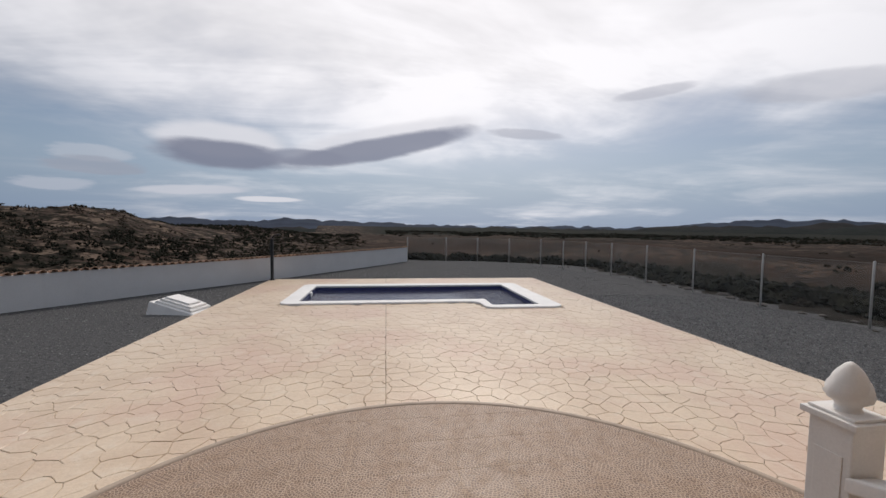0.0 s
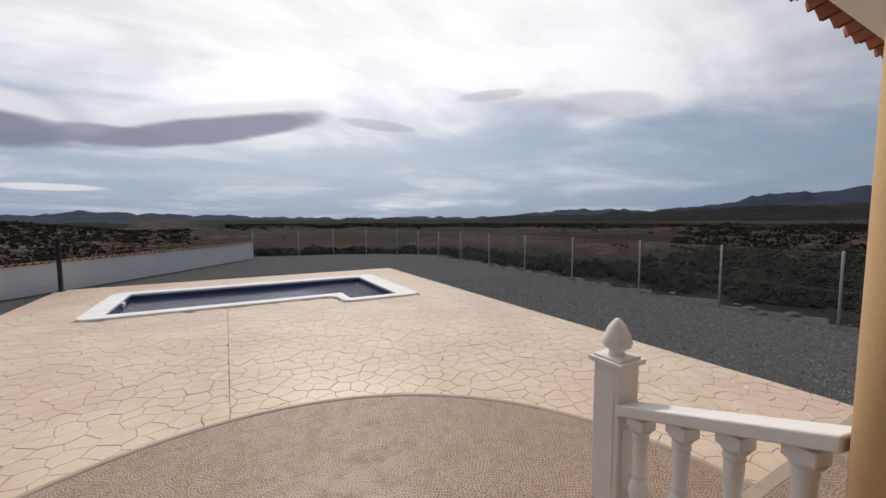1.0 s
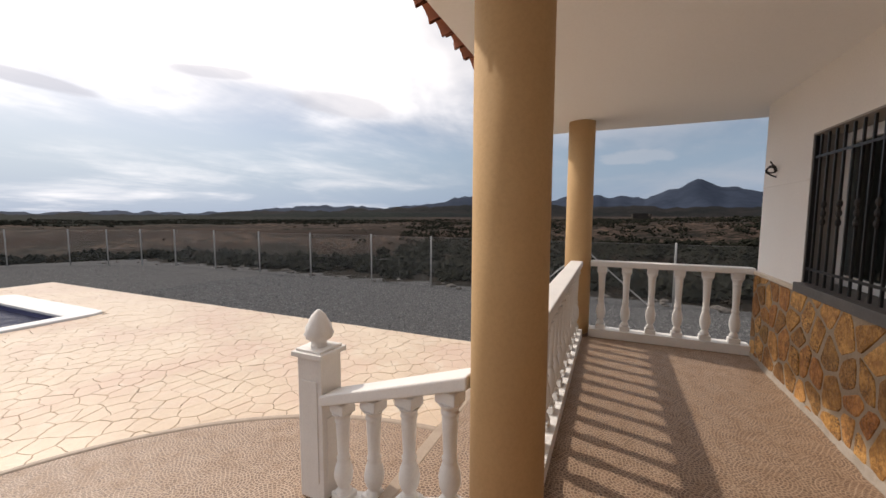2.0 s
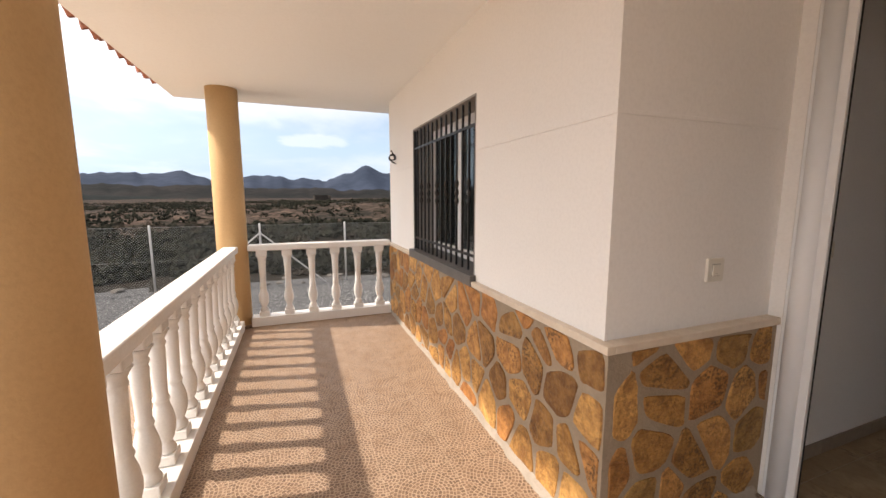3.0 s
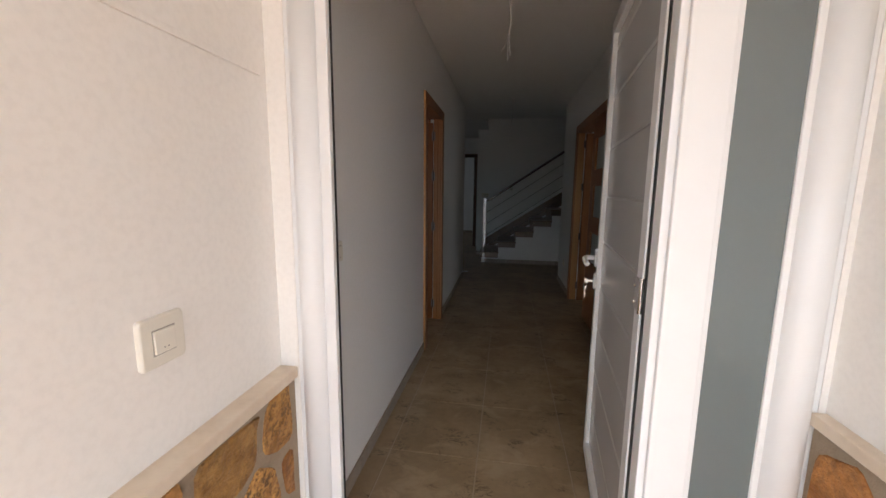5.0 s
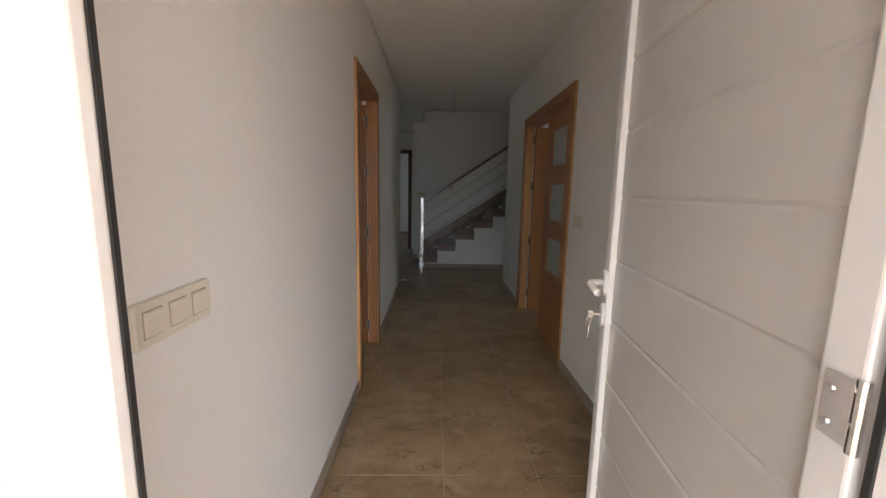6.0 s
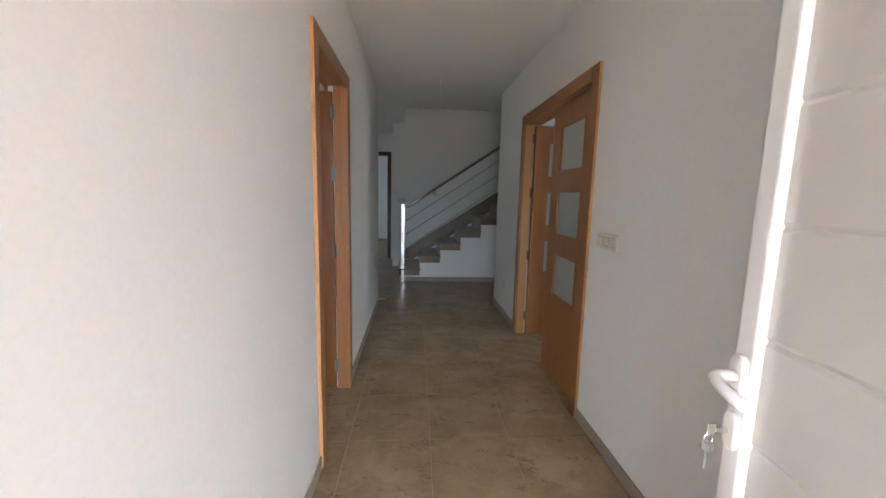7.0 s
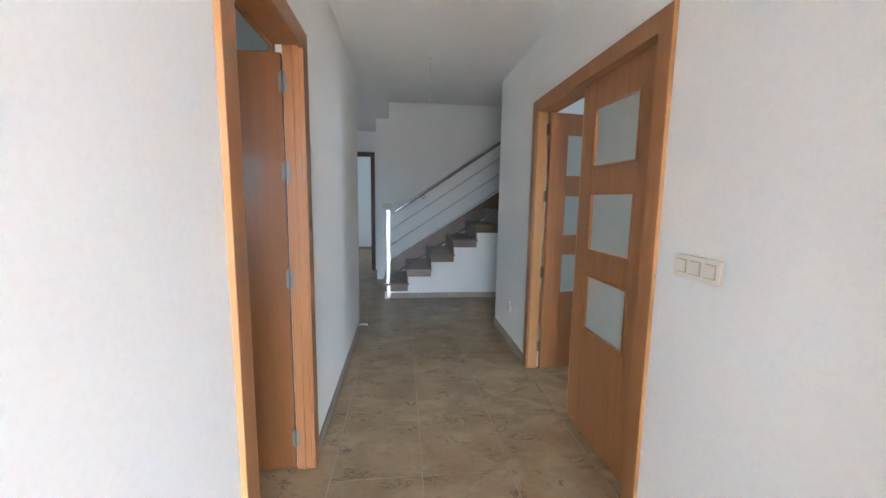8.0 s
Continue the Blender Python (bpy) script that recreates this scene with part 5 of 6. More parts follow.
def switch_plate(place, rz, gangs, label, name="light_switch", dots=False, half=0.041):
    """A rounded wall plate with rockers; it faces local +x."""
    s = thing(name, place, rz, label, "switch")
    w = half if gangs == 1 else 0.036 * gangs
    part("plate", round_plate(0, 0.010, 0, 0, w, half, 0.009), PLASTIC, s)
    for g in range(gangs):
        y = (g - (gangs - 1) / 2) * 0.066
        part("rocker", boxes([(0.008, 0.0145, y - 0.022, y + 0.022, -0.022, 0.022)], 0.0022), PLASTIC, s)
        part("rocker_gap", boxes([(0.0095, 0.0106, y - 0.0245, y + 0.0245, -0.0245, 0.0245)]), GAP_M, s)
        if dots:
            for d in (-0.004, 0.004):
                part("mark", boxes([(0.0143, 0.0149, y + d - 0.001, y + d + 0.001, -0.013, -0.011)]), RUBBER, s)
    return s


switch_plate((0.075, -0.552, 1.06), math.pi, 1, "ivory bell push plate on the white wall", "bell_push", True, 0.048)
switch_plate((0.10, -1.305, 1.096), math.pi, 3, "ivory triple light switch on the hall wall")
switch_plate((-1.375, -3.17, 1.138), 0, 3, "ivory triple light switch beside the double door")
switch_plate((-0.11, -8.10, 1.25), math.pi / 2, 2, "ivory light switch on the stair wall")
switch_plate((-1.375, -5.45, 0.36), 0, 1, "small ivory wall socket near the floor", "wall_socket")

# ---- hall doors ----


def architrave(x, side, y0, y1, top, width):
    """Trim round a doorway on one wall face; side is the way it stands out."""
    a, b = sorted((x, x + side * 0.018))
    return [(a, b, y0, y0 + width, 0, top), (a, b, y1 - width, y1, 0, top), (a, b, y0 + width, y1 - width, top - width, top)]


door_e = tagged(new("door_frame_east"), "beech veneer door lining and trim in the hall", "door frame", kind="structure")
for it in architrave(0.10, -1, -3.885, -2.998, 2.10, 0.085) + architrave(0.21, 1, -3.885, -2.998, 2.10, 0.085):
    part("trim", boxes([it], 0.003), WOOD, door_e)
# thin pale strip: door light on the trim's side, put into colour
part("trim_edge", boxes([(0.083, 0.0995, -2.9975, -2.9955, 0, 2.10)], 0.001), WOOD_EDGE, door_e, "pale strip coloured as the lit edge of the trim")
part("lining", boxes([(0.101, 0.172, -3.83, -3.80, 0, 2.055)], 0.002), WOOD, door_e)
part("lining", boxes([(0.101, 0.209, -3.085, -3.055, 0, 2.055)], 0.002), WOOD, door_e)
part("lining", boxes([(0.101, 0.209, -3.80, -3.085, 2.025, 2.055)], 0.002), WOOD_H, door_e)
part("stop", boxes([(0.128, 0.14, -3.80, -3.79, 0, 2.025), (0.128, 0.14, -3.095, -3.085, 0, 2.025)], 0.002), WOOD, door_e)

leaf_e = thing("door_east", (0.180, -3.806, 0.008), radians(2), "beech veneer hall door standing open into a room", "door")
# leaf veneer darker than WOOD: the dim room's shade is in its colour
part("panel", boxes([(0.0, 0.70, -0.03, 0.006, 0, 1.985)], 0.002), wood_material("beech_veneer_shaded", (0.25, 0.095, 0.028), (0.19, 0.07, 0.02), "z"), leaf_e)
for z in (0.12, 0.93, 1.43, 1.82):
    h = part("hinge", boxes([(0.003, 0.011, 0.0062, 0.0085, z, z + 0.08), (-0.024, -0.0075, 0.0062, 0.0085, z, z + 0.08)], 0.001), HINGE_M, leaf_e)
    pin = part("hinge_pin", lathe(((0.004, z - 0.006), (0.0065, z - 0.002), (0.0065, z + 0.087), (0.004, z + 0.091)), 10), HINGE_M, h, smooth=True)
    pin.location = (-0.003, 0.010, 0)
part("handle", tube(((0.64, 0.01, 1.02), (0.64, 0.05, 1.02), (0.53, 0.055, 1.02)), 0.009, 8), STEEL, leaf_e)

door_w = tagged(new("door_frame_west"), "beech veneer double-door lining and trim in the hall", "door frame", kind="structure")
for it in architrave(-1.375, 1, -4.945, -3.385, 2.11, 0.085) + architrave(-1.50, -1, -4.945, -3.385, 2.11, 0.085):
    part("trim", boxes([it], 0.003), WOOD, door_w)
# same pale strip here, light on the near side of the trim
part("trim_edge", boxes([(-1.3745, -1.358, -3.3845, -3.381, 0, 2.11)], 0.001), WOOD_EDGE, door_w, "pale strip coloured as the lit edge of the trim")
part("lining", boxes([(-1.450, -1.376, -4.89, -4.86, 0, 2.055)], 0.002), WOOD_EDGE, door_w)
part("lining", boxes([(-1.499, -1.376, -3.47, -3.44, 0, 2.055)], 0.002), WOOD, door_w)
part("lining", boxes([(-1.499, -1.376, -4.86, -3.47, 2.025, 2.055)], 0.002), WOOD_H, door_w)


def glazed_leaf(name, place, rz, label):
    """A beech leaf with three square frosted panes; it runs along local +x from its hinge, face to +y."""
    t = thing(name, place, rz, label, "door")
    w, h = 0.69, 2.01
    p0, p1 = 0.135, 0.555
    rows = ((0.615, 0.945), (1.075, 1.405), (1.535, 1.865))
    part("stile", boxes([(0, p0, -0.036, 0, 0, h)], 0.002), WOOD, t)
    part("stile", boxes([(p1, w, -0.036, 0, 0, h)], 0.002), WOOD, t)
    zs = [0] + [z for r in rows for z in r] + [h]
    for z0, z1 in zip(zs[::2], zs[1::2]):
        part("rail", boxes([(p0, p1, -0.0355, -0.0005, z0, z1)]), WOOD, t)
    for z0, z1 in rows:
        part("pane", boxes([(p0, p1, -0.021, -0.015, z0, z1)]), FROSTED, t, "frosted glass pane")
        bead = [(p0, p0 + 0.014, -0.036, 0.003, z0, z1), (p1 - 0.014, p1, -0.036, 0.003, z0, z1), (p0 + 0.014, p1 - 0.014, -0.036, 0.003, z0, z0 + 0.014), (p0 + 0.014, p1 - 0.014, -0.036, 0.003, z1 - 0.014, z1)]
        part("bead", boxes(bead, 0.002), WOOD, t)
    part("edge_strip", boxes([(w, w + 0.006, -0.036, 0.001, 0, h)], 0.001), WOOD_EDGE, t)
    for z in (0.14, 0.75, 1.35, 1.85):
        h = part("hinge", boxes([(0.004, 0.020, 0.0005, 0.003, z, z + 0.08), (-0.020, -0.003, 0.0005, 0.003, z, z + 0.08)], 0.001), HINGE_M, t)
        part("hinge_pin", lathe(((0.004, z - 0.006), (0.006, z), (0.006, z + 0.08), (0.004, z + 0.086)), 10), HINGE_M, h, smooth=True).location = (0.0, 0.005, 0)
    return t


glazed_leaf("door_west_near", (-1.405, -3.484, 0.008), radians(-90), "beech double-door leaf with three frosted panes, closed")
glazed_leaf("door_west_far", (-1.458, -4.854, 0.008), radians(180 + 11), "beech double-door leaf with three frosted panes, open")

# ---- stairs ----
RISE, GOING, ST_X, ST_Y0, ST_Y1, STEPS = 0.203, 0.315, -0.115, -7.15, -8.1, 11
stairs = thing("staircase", (0, 0, 0), 0, "staircase with brown tiled treads and a white plastered side", "stairs")
for k in range(STEPS):
    part("step_body", boxes([(ST_X - GOING * (k + 1), ST_X - GOING * k, ST_Y1 + 0.001, ST_Y0 - 0.02, 0.0, RISE * (k + 1) - 0.022)]), PAINT_IN, stairs)
tread = riser = None
for k in range(STEPS):
    x, z = ST_X - GOING * k, RISE * (k + 1)
    if tread is None:
        tread = part("tread", boxes([(-GOING - 0.012, 0.03, ST_Y1, ST_Y0 + 0.012, -0.0215, 0.004)], 0.005), STEP_M, stairs)
        riser = part("riser", boxes([(-0.001, 0.012, ST_Y1, ST_Y0 - 0.005, -RISE, -0.022)], 0.002), STEP_M, stairs)
        end = part("end_tile", boxes([(-GOING, -0.002, ST_Y0 - 0.0195, ST_Y0 - 0.006, -0.105, -0.0225)], 0.002), STEP_M, stairs)
        tread.location = riser.location = end.location = (x, 0, z)
    else:
        share("tread", tread.data, stairs, (x, 0, z))
        share("riser", riser.data, stairs, (x, 0, z))
        share("end_tile", end.data, stairs, (x, 0, z))
sl = RISE / GOING
bm = bmesh.new()
pp = [(0.0, 0.07), (0.0, 0.34), (-GOING * STEPS, 0.34 + sl * GOING * STEPS), (-GOING * STEPS, 0.07 + sl * GOING * STEPS)]
for y in (-8.088, -8.1):
    for x, z in pp:
        bm.verts.new((ST_X + x, y, z))
bm.verts.ensure_lookup_table()
for i in range(4):
    bm.faces.new((bm.verts[i], bm.verts[(i + 1) % 4], bm.verts[4 + (i + 1) % 4], bm.verts[4 + i]))
bm.faces.new([bm.verts[i] for i in range(4)])
part("wall_skirting", bm, STEP_M, stairs)

rail = thing("stair_railing", (-0.165, -7.17, 0), 0, "polished steel stair railing with tensioned wires", "railing")
part("newel", boxes([(-0.026, 0.026, -0.026, 0.026, 0.0, 1.21)], 0.004), STEEL, rail)
part("foot_bracket", boxes([(-0.05, -0.0255, -0.018, 0.018, 0.05, 0.08)], 0.003), STEEL, rail)
part("foot_plate", boxes([(-0.04, 0.04, -0.04, 0.04, 0, 0.01)], 0.003), STEEL, rail)
RS = 0.665
part("handrail", tube(((-0.026, 0, 1.165), (-0.07, 0, 1.175), (-3.2, 0, 1.175 + RS * 3.13)), 0.021, 14), RAIL_STEEL, rail, smooth=True)
for z in (0.95, 0.74, 0.53, 0.32):
    part("wire", tube(((-0.026, 0, z - 0.01), (-3.2, 0, z + RS * 3.17)), 0.0035, 6), RAIL_STEEL, rail)
    part("wire_fitting", tube(((-0.026, 0, z - 0.005), (-0.085, 0, z + 0.034)), 0.009, 8), STEEL, rail)
ringp = [(-0.47 + 0.022 * math.cos(0.45 * k), 0.0, 1.39 + 0.022 * math.sin(0.45 * k)) for k in range(15)]
part("wall_bracket", tube([(-0.47, 0, 1.44)] + ringp, 0.007, 8), STEEL, rail)

# ---- hanging flex, stub cable ----


def flex(place, length, seed):
    rng = random.Random(seed)
    t = thing("ceiling_flex", place, 0, "bare ceiling light flex with loose wire ends", "cable")
    part("sheath", tube(((0, 0, 0), (0.004, 0.0, -length * 0.25), (-0.006, 0.004, -length * 0.5), (0.008, 0, -length * 0.68)), 0.005, 8), CABLE_M, t, smooth=True)
    for k in range(3):
        a = 2.1 * k + rng.random()
        part("wire_end", tube(((0.008, 0, -length * 0.66), (0.012 + 0.01 * math.cos(a), 0.01 * math.sin(a), -length * 0.82), (0.025 + 0.035 * math.cos(a), 0.03 * math.sin(a), -length * (0.93 + 0.05 * k))), 0.0028, 6), CABLE_M, t, smooth=True)
    part("ceiling_boss", lathe(((0.012, -0.012), (0.022, -0.004), (0.022, 0.0)), 12), LACQUER, t)
    return t


flex((-0.6, -5.45, CEIL), 0.40, 1)
flex((-0.54, -2.55, CEIL), 0.40, 2)
tagged(part("stub_cable", tube(((0.102, -5.72, 0.10), (0.07, -5.71, 0.115), (0.03, -5.69, 0.125), (-0.01, -5.67, 0.128)), 0.009, 8), LACQUER, smooth=True), "white cable stub sticking out above the skirting", "cable")

# ---- passage door frame ----
door_p = tagged(new("door_frame_passage"), "dark-stained wooden door frame at the passage end", "door frame", kind="structure")
part("trim", boxes([(0.155, 0.23, -9.3, -9.28, 0, 2.20)], 0.003), WOOD_DARK, door_p)
part("trim", boxes([(0.975, 1.05, -9.3, -9.28, 0, 2.20)], 0.003), WOOD_DARK, door_p)
part("trim", boxes([(0.23, 0.975, -9.3, -9.28, 2.125, 2.20)], 0.003), WOOD_DARK, door_p)
part("lining", boxes([(0.201, 0.23, -9.419, -9.301, 0, 2.125), (0.975, 1.004, -9.419, -9.301, 0, 2.125), (0.23, 0.975, -9.419, -9.301, 2.125, 2.148)], 0.002), WOOD_DARK, door_p)

# ---- skirting ----
skirt = tagged(new("baseboard"), "taupe tile skirting along the hall and lobby walls", "skirting", kind="structure")


def skirting(x0, x1, y0, y1):
    """Skirting tiles 0.45 m long that fill a thin run."""
    along_y = (y1 - y0) > (x1 - x0)
    total = (y1 - y0) if along_y else (x1 - x0)
    n = max(1, round(total / 0.45))
    for i in range(n):
        a, b = total * i / n + 0.001, total * (i + 1) / n - 0.001
        box = (x0, x1, y0 + a, y0 + b, 0.0, 0.072) if along_y else (x0 + a, x0 + b, y0, y1, 0.0, 0.072)
        part("skirting_tile", boxes([box], 0.002), SKIRT_M, skirt)


skirting(0.09, 0.0995, -2.993, -1.07)
skirting(0.09, 0.0995, -6.0, -3.888)
skirting(-1.3745, -1.365, -3.380, -1.07)
skirting(-1.3745, -1.365, -6.0, -4.948)
skirting(-3.6, -0.145, -7.168, -7.158)
skirting(-0.11, 0.05, -8.099, -8.089)
skirting(0.27, 2.6, -12.349, -12.339)

# ---- shower, pump cover ----
shower = thing("pool_shower", (-6.0, 17.75, TERRACE_Z), 0, "dark metal outdoor pool shower at the terrace corner", "shower")
part("column", lathe(((0.11, 0), (0.11, 0.02), (0.062, 0.03), (0.062, 1.60), (0.05, 1.66), (0.03, 1.69)), 18), DARKPOST, shower, smooth=True)
part("arm", tube([(0, 0, 1.55)] + [(0.19 - 0.19 * math.cos(0.25 * k), 0, 1.62 + 0.2 * math.sin(0.25 * k)) for k in range(8)] + [(0.26, 0, 1.84)], 0.03, 10), DARKPOST, shower, smooth=True)
part("head", lathe(((0.03, 1.86), (0.075, 1.83), (0.075, 1.815)), 14), DARKPOST, shower).location = (0.27, 0, 0)
part("tap", tube(((0.03, -0.03, 0.8), (0.09, -0.09, 0.8)), 0.014, 8), STEEL, shower)

cover = thing("pump_cover", (-6.75, 12.3, -0.96), radians(-12), "white stepped moulded pump cover beside the terrace", "cover")


def tapered(x, y, z0, z1, k, tilt=0.0):
    bm = bmesh.new()
    lo = [bm.verts.new((sx * x, sy * y, z0 + tilt * sx)) for sx, sy in ((-1, -1), (1, -1), (1, 1), (-1, 1))]
    hi = [bm.verts.new((sx * x * k, sy * y * k, z1 - tilt * sx)) for sx, sy in ((-1, -1), (1, -1), (1, 1), (-1, 1))]
    for i in range(4):
        bm.faces.new((lo[i], lo[(i + 1) % 4], hi[(i + 1) % 4], hi[i]))
    bm.faces.new(lo[::-1])
    bm.faces.new(hi)
    bmesh.ops.bevel(bm, geom=bm.edges[:], offset=0.012, segments=2, affect="EDGES")
    return bm


def wedge(x0, x1, y, za, zb, flare):
    """A moulded skirt, high at one end and low at the other."""
    bm = bmesh.new()
    lo = [bm.verts.new(p) for p in ((x0 - flare, -y - flare, -0.04), (x1 + flare, -y - flare, -0.04), (x1 + flare, y + flare, -0.04), (x0 - flare, y + flare, -0.04))]
    hi = [bm.verts.new(p) for p in ((x0, -y, za), (x1, -y, zb), (x1, y, zb), (x0, y, za))]
    for i in range(4):
        bm.faces.new((lo[i], lo[(i + 1) % 4], hi[(i + 1) % 4], hi[i]))
    bm.faces.new(lo[::-1])
    bm.faces.new(hi)
    bmesh.ops.bevel(bm, geom=bm.edges[:], offset=0.012, segments=2, affect="EDGES")
    return bm


part("base", wedge(-0.52, 0.62, 0.42, 0.36, 0.06, 0.07), CONCRETE, cover)
lean = math.atan2(0.30, 1.14)
for nm, sx, sy, z0, z1, shift in (("rim", 0.50, 0.38, -0.02, 0.055, 0.07), ("rim", 0.43, 0.31, 0.057, 0.11, 0.06), ("lid", 0.34, 0.23, 0.112, 0.155, 0.03)):
    ob = part(nm, tapered(sx, sy, z0, z1, 0.96), CONCRETE, cover)
    ob.location, ob.rotation_euler = (shift, 0, 0.225 - shift * 0.26), (0, lean, 0)

# ---- stones, ruin beyond the fence ----
rng = random.Random(31)
for i in range(46):
    y = rng.uniform(-4, 24)
    x = 10.5 + rng.uniform(-0.2, 0.8) - (max(0, y - 19) * 0.28)
    s = rng.uniform(0.04, 0.15)
    bm = bmesh.new()
    bmesh.ops.create_icosphere(bm, subdivisions=2, radius=s)
    for v in bm.verts:
        k = 1 + 0.35 * noise.noise(v.co * 4 / s * 0.3 + Vector((i * 7.1, 0, 0)))
        v.co = Vector((v.co.x * k * 1.3, v.co.y * k, max(-0.25 * s, v.co.z * k * 0.6)))
    ob = tagged(part("boulder", bm, ROCK), "pale limestone boulder lying along the fence", "rock", "boulders")
    ob.location, ob.rotation_euler = (x, y, ground_height(x, y) + 0.02), (0, 0, rng.uniform(0, 6))

ruin = thing("ruined_barn", (150, -7, ground_height(150, -7)), radians(8), "roofless stone farm building far across the valley", "barn")
part("wall", boxes([(-1.6, 1.6, -3.8, -3.4, -2, 2.4)]), RENDER_FAR, ruin)
part("wall", boxes([(-1.6, -1.2, -3.4, 1.6, -2, 1.6)]), RENDER_FAR, ruin)
part("wall", boxes([(1.2, 1.6, -3.4, 1.6, -2, 2.5)]), RENDER_FAR, ruin)
part("wall", boxes([(-1.6, 1.6, 1.6, 2.0, -2, 2.2)]), RENDER_FAR, ruin)

# ---- loose gravel ----
rng = np.random.default_rng(4)
verts, faces = [], []
for _ in range(64000):
    if rng.random() < 0.55:
        x, y = rng.uniform(4.0, 10.2), rng.uniform(-2.5, 14)
    else:
        x, y = rng.uniform(-11.2, 9), rng.uniform(7, 24)
    if (T_X0 - 0.1 < x < T_X1 + 0.1 and 2 < y < T_Y1 + 0.1) or property_edge(x, y) > -0.1:
        continue
    if x < 3.7 and y < 2.3:
        continue
    z, s, a = ground_height(x, y), rng.uniform(0.009, 0.027), rng.uniform(0, 6.3)
    k = len(verts)
    for m in range(3):
        verts.append((x + s * math.cos(a + 2.1 * m), y + s * math.sin(a + 2.1 * m), z - 0.005))
    verts.append((x + s * rng.uniform(-.4, .4), y + s * rng.uniform(-.4, .4), z + s * rng.uniform(0.5, 1.0)))
    faces += [(k, k + 1, k + 3), (k + 1, k + 2, k + 3), (k + 2, k, k + 3)]
me = bpy.data.meshes.new("gravel")
me.from_pydata(verts, [], faces)
me.materials.append(surf("gravel_stone", (0.30, 0.30, 0.295), (0.09, 0.09, 0.09), 9, 0.9, 0.0, 30, stain=1.0))
tagged(new("gravel", me), "loose grey gravel spread over the plot", "gravel", kind="stuff")

# ---- hall floor tiles ----
floor_in = tagged(part("floor", boxes([(-4.95, 3.17, -12.35, -1.06, -0.3, -0.003), (-1.285, 0.02, -1.06, -0.985, -0.3, -0.003)]), HALL_GROUT), "hall floor of brown marbled square tiles", "floor", kind="structure")
TX, TY = 0.45, 0.4925
tile = None
for i in range(-7, 5):
    for j in range(-6, 19):
        x0, y1 = -0.903 + TX * i, -3.70 - TY * j
        x1, y0 = x0 + TX, y1 - TY
        if x1 > 1.6 or x0 < -3.6 or y0 < -12.4:
            continue
        if y1 > -6.0 and not (-2.4 < x0 and x1 < 1.35):
            continue
        if y1 < -8.3 and x1 < 0.0:
            continue
        if y1 > -0.986:
            if y0 > -0.995:
                continue
            bm = boxes([(0.0024, TX - 0.0024, 0.0024, -0.986 - y0, -0.02, 0)], 0.0012, 1)
            ob = part("tile", bm, HALLTILE, floor_in)
            ob.location = (x0, y0, 0)
        elif tile is None:
            tile = part("tile", boxes([(0.0024, TX - 0.0024, 0.0024, TY - 0.0024, -0.02, 0)], 0.0012, 1), HALLTILE, floor_in)
            tile.location = (x0, y0, 0)
        else:
            share("tile", tile.data, floor_in, (x0, y0, 0))

# ---- porch floor tiles ----
PT = 0.345
ring_poly = half_disc(ARC_R - 0.056, 48)


def clip_round(poly):
    """Keeps what lies inside the round front."""
    for k in range(len(ring_poly) - 1):
        a, b = ring_poly[k], ring_poly[k + 1]
        poly = clip_half(poly, a[0], a[1], b[1] - a[1], a[0] - b[0])
        if len(poly) < 3:
            return []
    return poly


full = None
for zt, ya, yb in ((0.0, -0.93, PORCH_Y1 - 0.052), (APRON_Z, PORCH_Y1 + 0.001, 4.8)):
    for i in range(-16, 14):
        for j in range(-4, 15):
            g = 0.0018
            x0, y0 = -0.99 + PT * i, -0.02 + PT * j
            x1, y1 = min(x0 + PT, PORCH_X1) - g, min(y0 + PT, yb) - g
            x0, y0 = max(x0, PORCH_X0) + g, max(y0, ya) + g
            if x1 - x0 < 0.02 or y1 - y0 < 0.02:
                continue
            if y1 < 0.02 and (x0 > 0.04 or x1 < -1.3):
                continue
            poly = [(x0, y0), (x1, y0), (x1, y1), (x0, y1)]
            if zt < 0:
                poly = tidy(clip_round(poly), 0.004)
            if len(poly) < 3 or abs(area(poly)) < 0.001:
                continue
            whole = len(poly) == 4 and abs(abs(area(poly)) - (PT - 2 * g) ** 2) < 1e-5
            if whole and full is not None:
                share("tile", full.data, porch, ((x0 + x1) / 2, (y0 + y1) / 2, zt))
                continue
            bm, cx, cy = slab_at(poly, -0.02, 0.0, 0.0006)
            ob = part("tile", bm, MOSAIC, porch)
            ob.location = (cx, cy, zt)
            if whole:
                full = ob

# ---- dado stones ----


def lay_stones(x0, x1, z0, z1, place, turn, seed, sx=0.20, sz=0.225):
    """Broken flagstones bedded on a wall face; place puts a stone's (u, v) on the wall."""
    rng = random.Random(seed)
    for poly in cells(x0, x1, z0, z1, sx, sz, 0.42, 0.027, rng):
        poly = tidy(rough_outline(poly, rng, 0.008), 0.012)
        if len(poly) < 4 or abs(area(poly)) < 0.004:
            continue
        top = rng.uniform(0.003, 0.008)
        bm, cx, cy = slab_at(poly, -0.004, top, 0.003, lambda: rng.uniform(-0.0015, 0.0015))
        ob = part("stone", bm, STONE, dado)
        ob.matrix_basis = place(cx, cy) @ turn


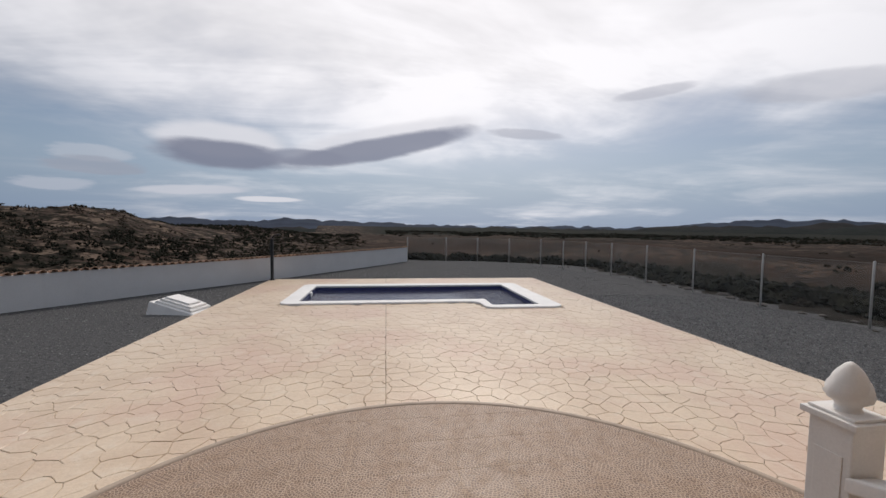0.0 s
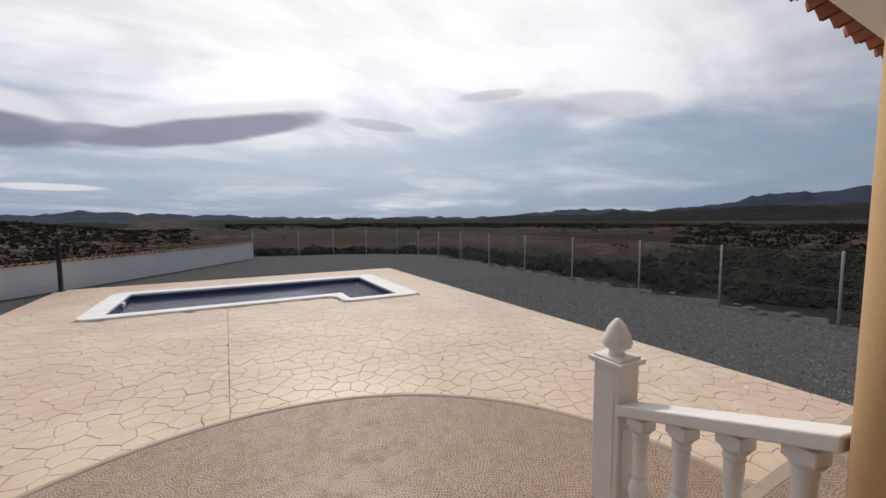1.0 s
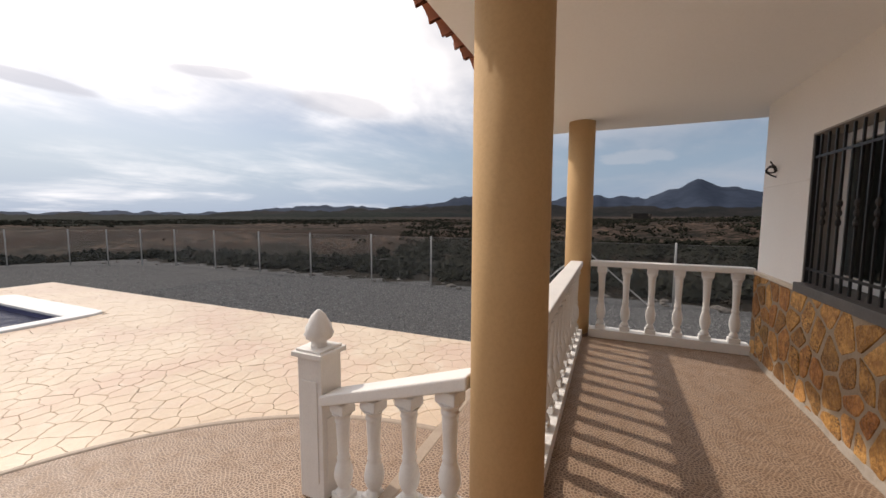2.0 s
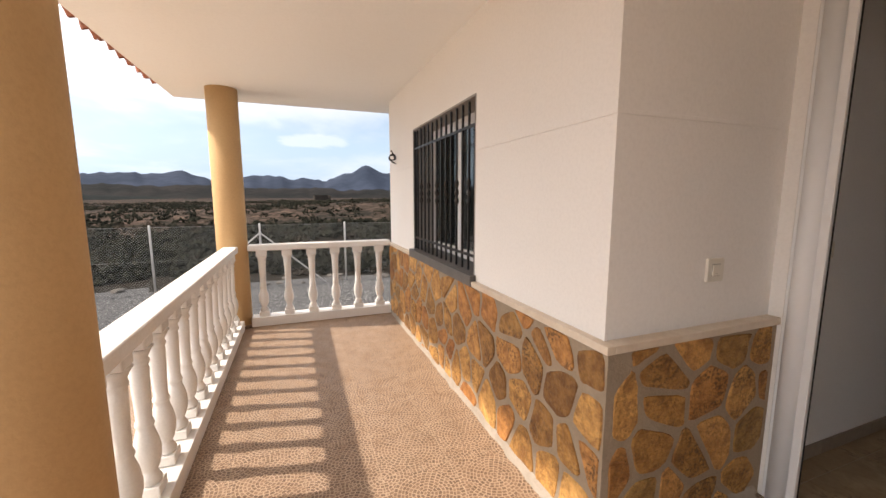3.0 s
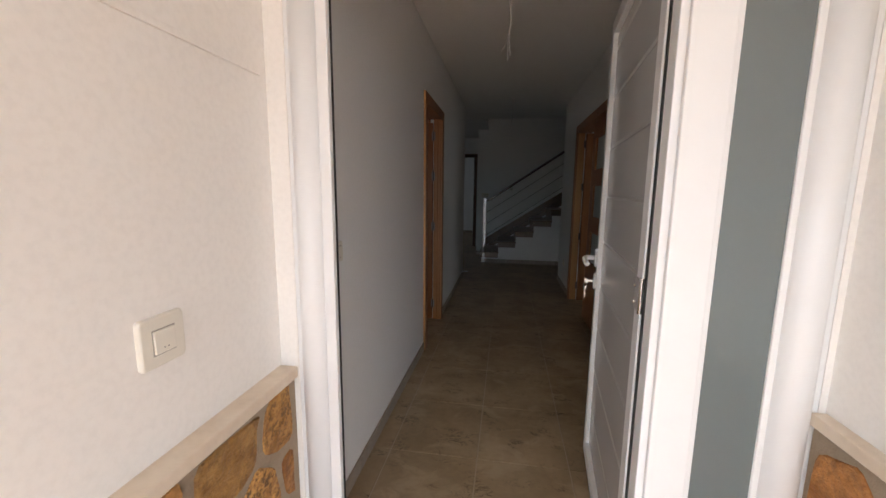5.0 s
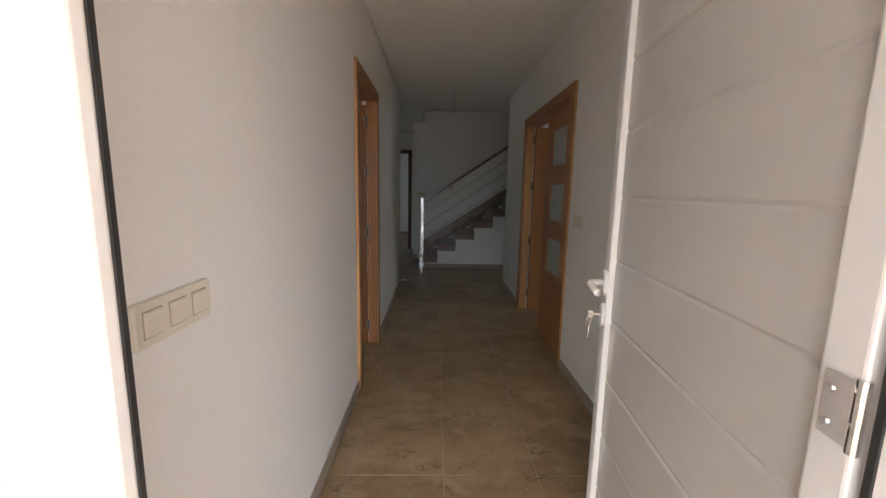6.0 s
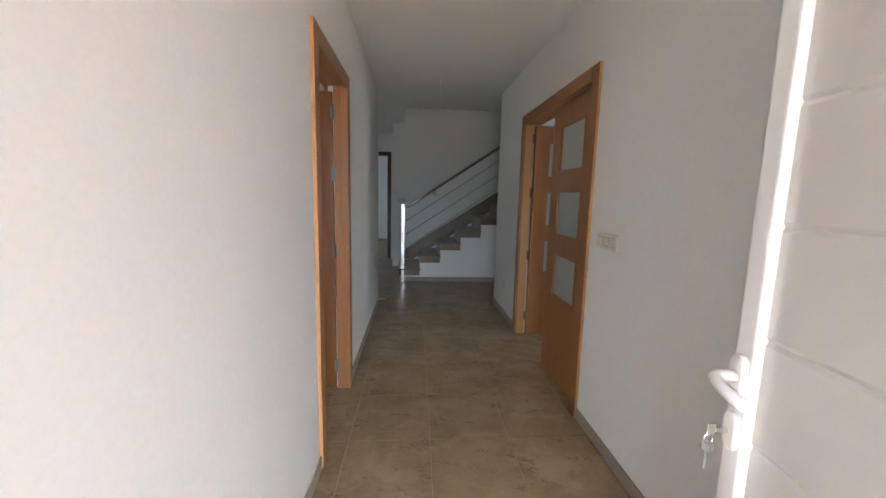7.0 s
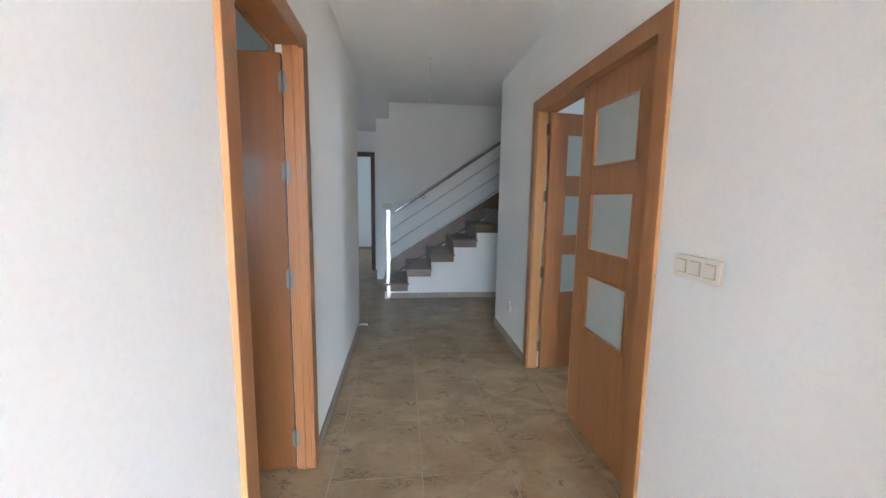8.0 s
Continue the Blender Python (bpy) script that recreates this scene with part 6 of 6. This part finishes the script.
FACE_N = Matrix.Rotation(math.pi / 2, 4, "X")
lay_stones(0.045, 3.41, 0.01, 0.80, lambda u, v: Matrix.Translation((3.455 - u, 0.004, v)), Matrix.Rotation(math.pi, 4, "Z") @ FACE_N, 7)
lay_stones(0.03, 0.90, 0.01, 0.80, lambda u, v: Matrix.Translation((0.034, -u, v)), Matrix.Rotation(-math.pi / 2, 4, "Z") @ FACE_N, 17)
lay_stones(0.0, 0.90, 0.01, 0.80, lambda u, v: Matrix.Translation((-1.288, u - 0.91, v)), Matrix.Rotation(math.pi / 2, 4, "Z") @ FACE_N, 27)

# ---- rough cement line at the foot of the dado ----


def fillet(pts, width, seed):
    """An uneven smear of cement between floor and wall."""
    bm = bmesh.new()
    rows = []
    for k, (x, y, nx, ny) in enumerate(pts):
        w = width * (0.7 + 0.55 * noise.noise((k * 0.23, seed, 0)) + 0.3 * noise.noise((k * 0.9, seed, 3)))
        w = max(w, 0.008)
        rows.append([bm.verts.new((x + nx * d, y + ny * d, z)) for d, z in ((-0.004, 0.05), (0.010, 0.035 + 0.01 * noise.noise((k * 0.4, seed, 9))), (w * 0.5, 0.010), (w, 0.0015))])
    for a, b in zip(rows, rows[1:]):
        for i in range(3):
            bm.faces.new((a[i], a[i + 1], b[i + 1], b[i]))
    bmesh.ops.recalc_face_normals(bm, faces=bm.faces[:])
    return bm


CEMENT = surf("pale_cement", (0.37, 0.32, 0.265), (0.25, 0.21, 0.17), 12, 0.95, 0.8, 70, bump_dist=0.004)
tagged(part("trim_cement_front", fillet([(0.02 + 0.03 * k, 0.006, 0, 1) for k in range(114)], 0.022, 2.5), CEMENT, smooth=True), "rough pale cement smear along the dado foot", "trim", kind="structure")
tagged(part("trim_cement_recess", fillet([(0.03, 0.01 - 0.03 * k, -1, 0) for k in range(31)], 0.022, 6.5), CEMENT, smooth=True), "rough pale cement smear along the recess foot", "trim", kind="structure")

# ---- stamped terrace stones ----
rng = random.Random(5)


def in_pool(poly):
    return any((-4.4 < x < 3.58 and 12.5 < y < 16.17) or (1.28 < x < 3.58 and 11.64 < y < 12.6) for x, y in poly)


def wander(poly):
    """Bends the straight sides of a cell the same way on both sides of a joint."""
    out = []
    for a, c in zip(poly, poly[1:] + poly[:1]):
        side = math.hypot(c[0] - a[0], c[1] - a[1])
        for s in ((0.0, 0.33, 0.67) if side > 0.13 else (0.0, 0.5) if side > 0.07 else (0.0,)):
            x, y = a[0] + (c[0] - a[0]) * s, a[1] + (c[1] - a[1]) * s
            v = noise.noise_vector((x * 5.5, y * 5.5, 2.0)) * 0.028 + noise.noise_vector((x * 15.0, y * 15.0, 8.0)) * 0.016
            on_line = min(abs(x + 1.444), abs(x - T_X0), abs(x - T_X1)) < 0.02
            on_end = min(abs(y - T_Y0), abs(y - T_Y1)) < 0.02
            out.append((x if on_line else x + v.x, y if on_end else y + v.y))
    return out


rest = bmesh.new()
near = []
for x0, x1 in ((T_X0, -1.449), (-1.439, T_X1)):
    for poly in cells(x0, x1, T_Y0, T_Y1, 0.28, 0.225, 0.34, 0.004, rng):
        cx, cy = sum(p[0] for p in poly) / len(poly), sum(p[1] for p in poly) / len(poly)
        poly = tidy(poly, 0.02)
        if len(poly) < 3 or math.hypot(cx - ARC_C[0], cy - ARC_C[1]) < 3.2 and cy < 5.2:
            continue
        if in_pool(poly):
            if all(-4.42 < x < 3.6 and 11.62 < y < 16.18 for x, y in poly) and in_pool([(cx, cy)]):
                continue
            cut = poly
            if cx < -4.3:
                cut = clip_half(poly, -4.40, 0, 1, 0)
            elif cx > 3.5:
                cut = clip_half(poly, 3.58, 0, -1, 0)
            elif cy > 16:
                cut = clip_half(poly, 0, 16.15, 0, -1)
            elif cx > 1.3:
                cut = clip_half(poly, 0, 11.66, 0, 1)
            else:
                cut = clip_half(poly, 0, 12.55, 0, 1)
            poly = tidy(cut, 0.02)
            if len(poly) < 3 or abs(area(poly)) < 0.004:
                continue
        near.append((cy + 0.3 * abs(cx), poly))
near.sort(key=lambda it: it[0])
pick = [p for k, p in near if 5.6 < k][:290]
chosen = {id(p) for p in pick}
for k, poly in near:
    lift = rng.uniform(-0.002, 0.003)
    kept = poly
    poly = wander(poly)
    if id(kept) in chosen:
        bm, cx, cy = slab_at(poly, -0.02, lift, 0.0045)
        ob = part("stone", bm, STAMPED, terrace)
        ob.location = (cx, cy, TERRACE_Z)
    else:
        add_slab(rest, poly, TERRACE_Z - 0.02, TERRACE_Z + lift, 0.0045)
tagged(part("stamped_stones", rest, STAMPED, terrace), kind="stuff")
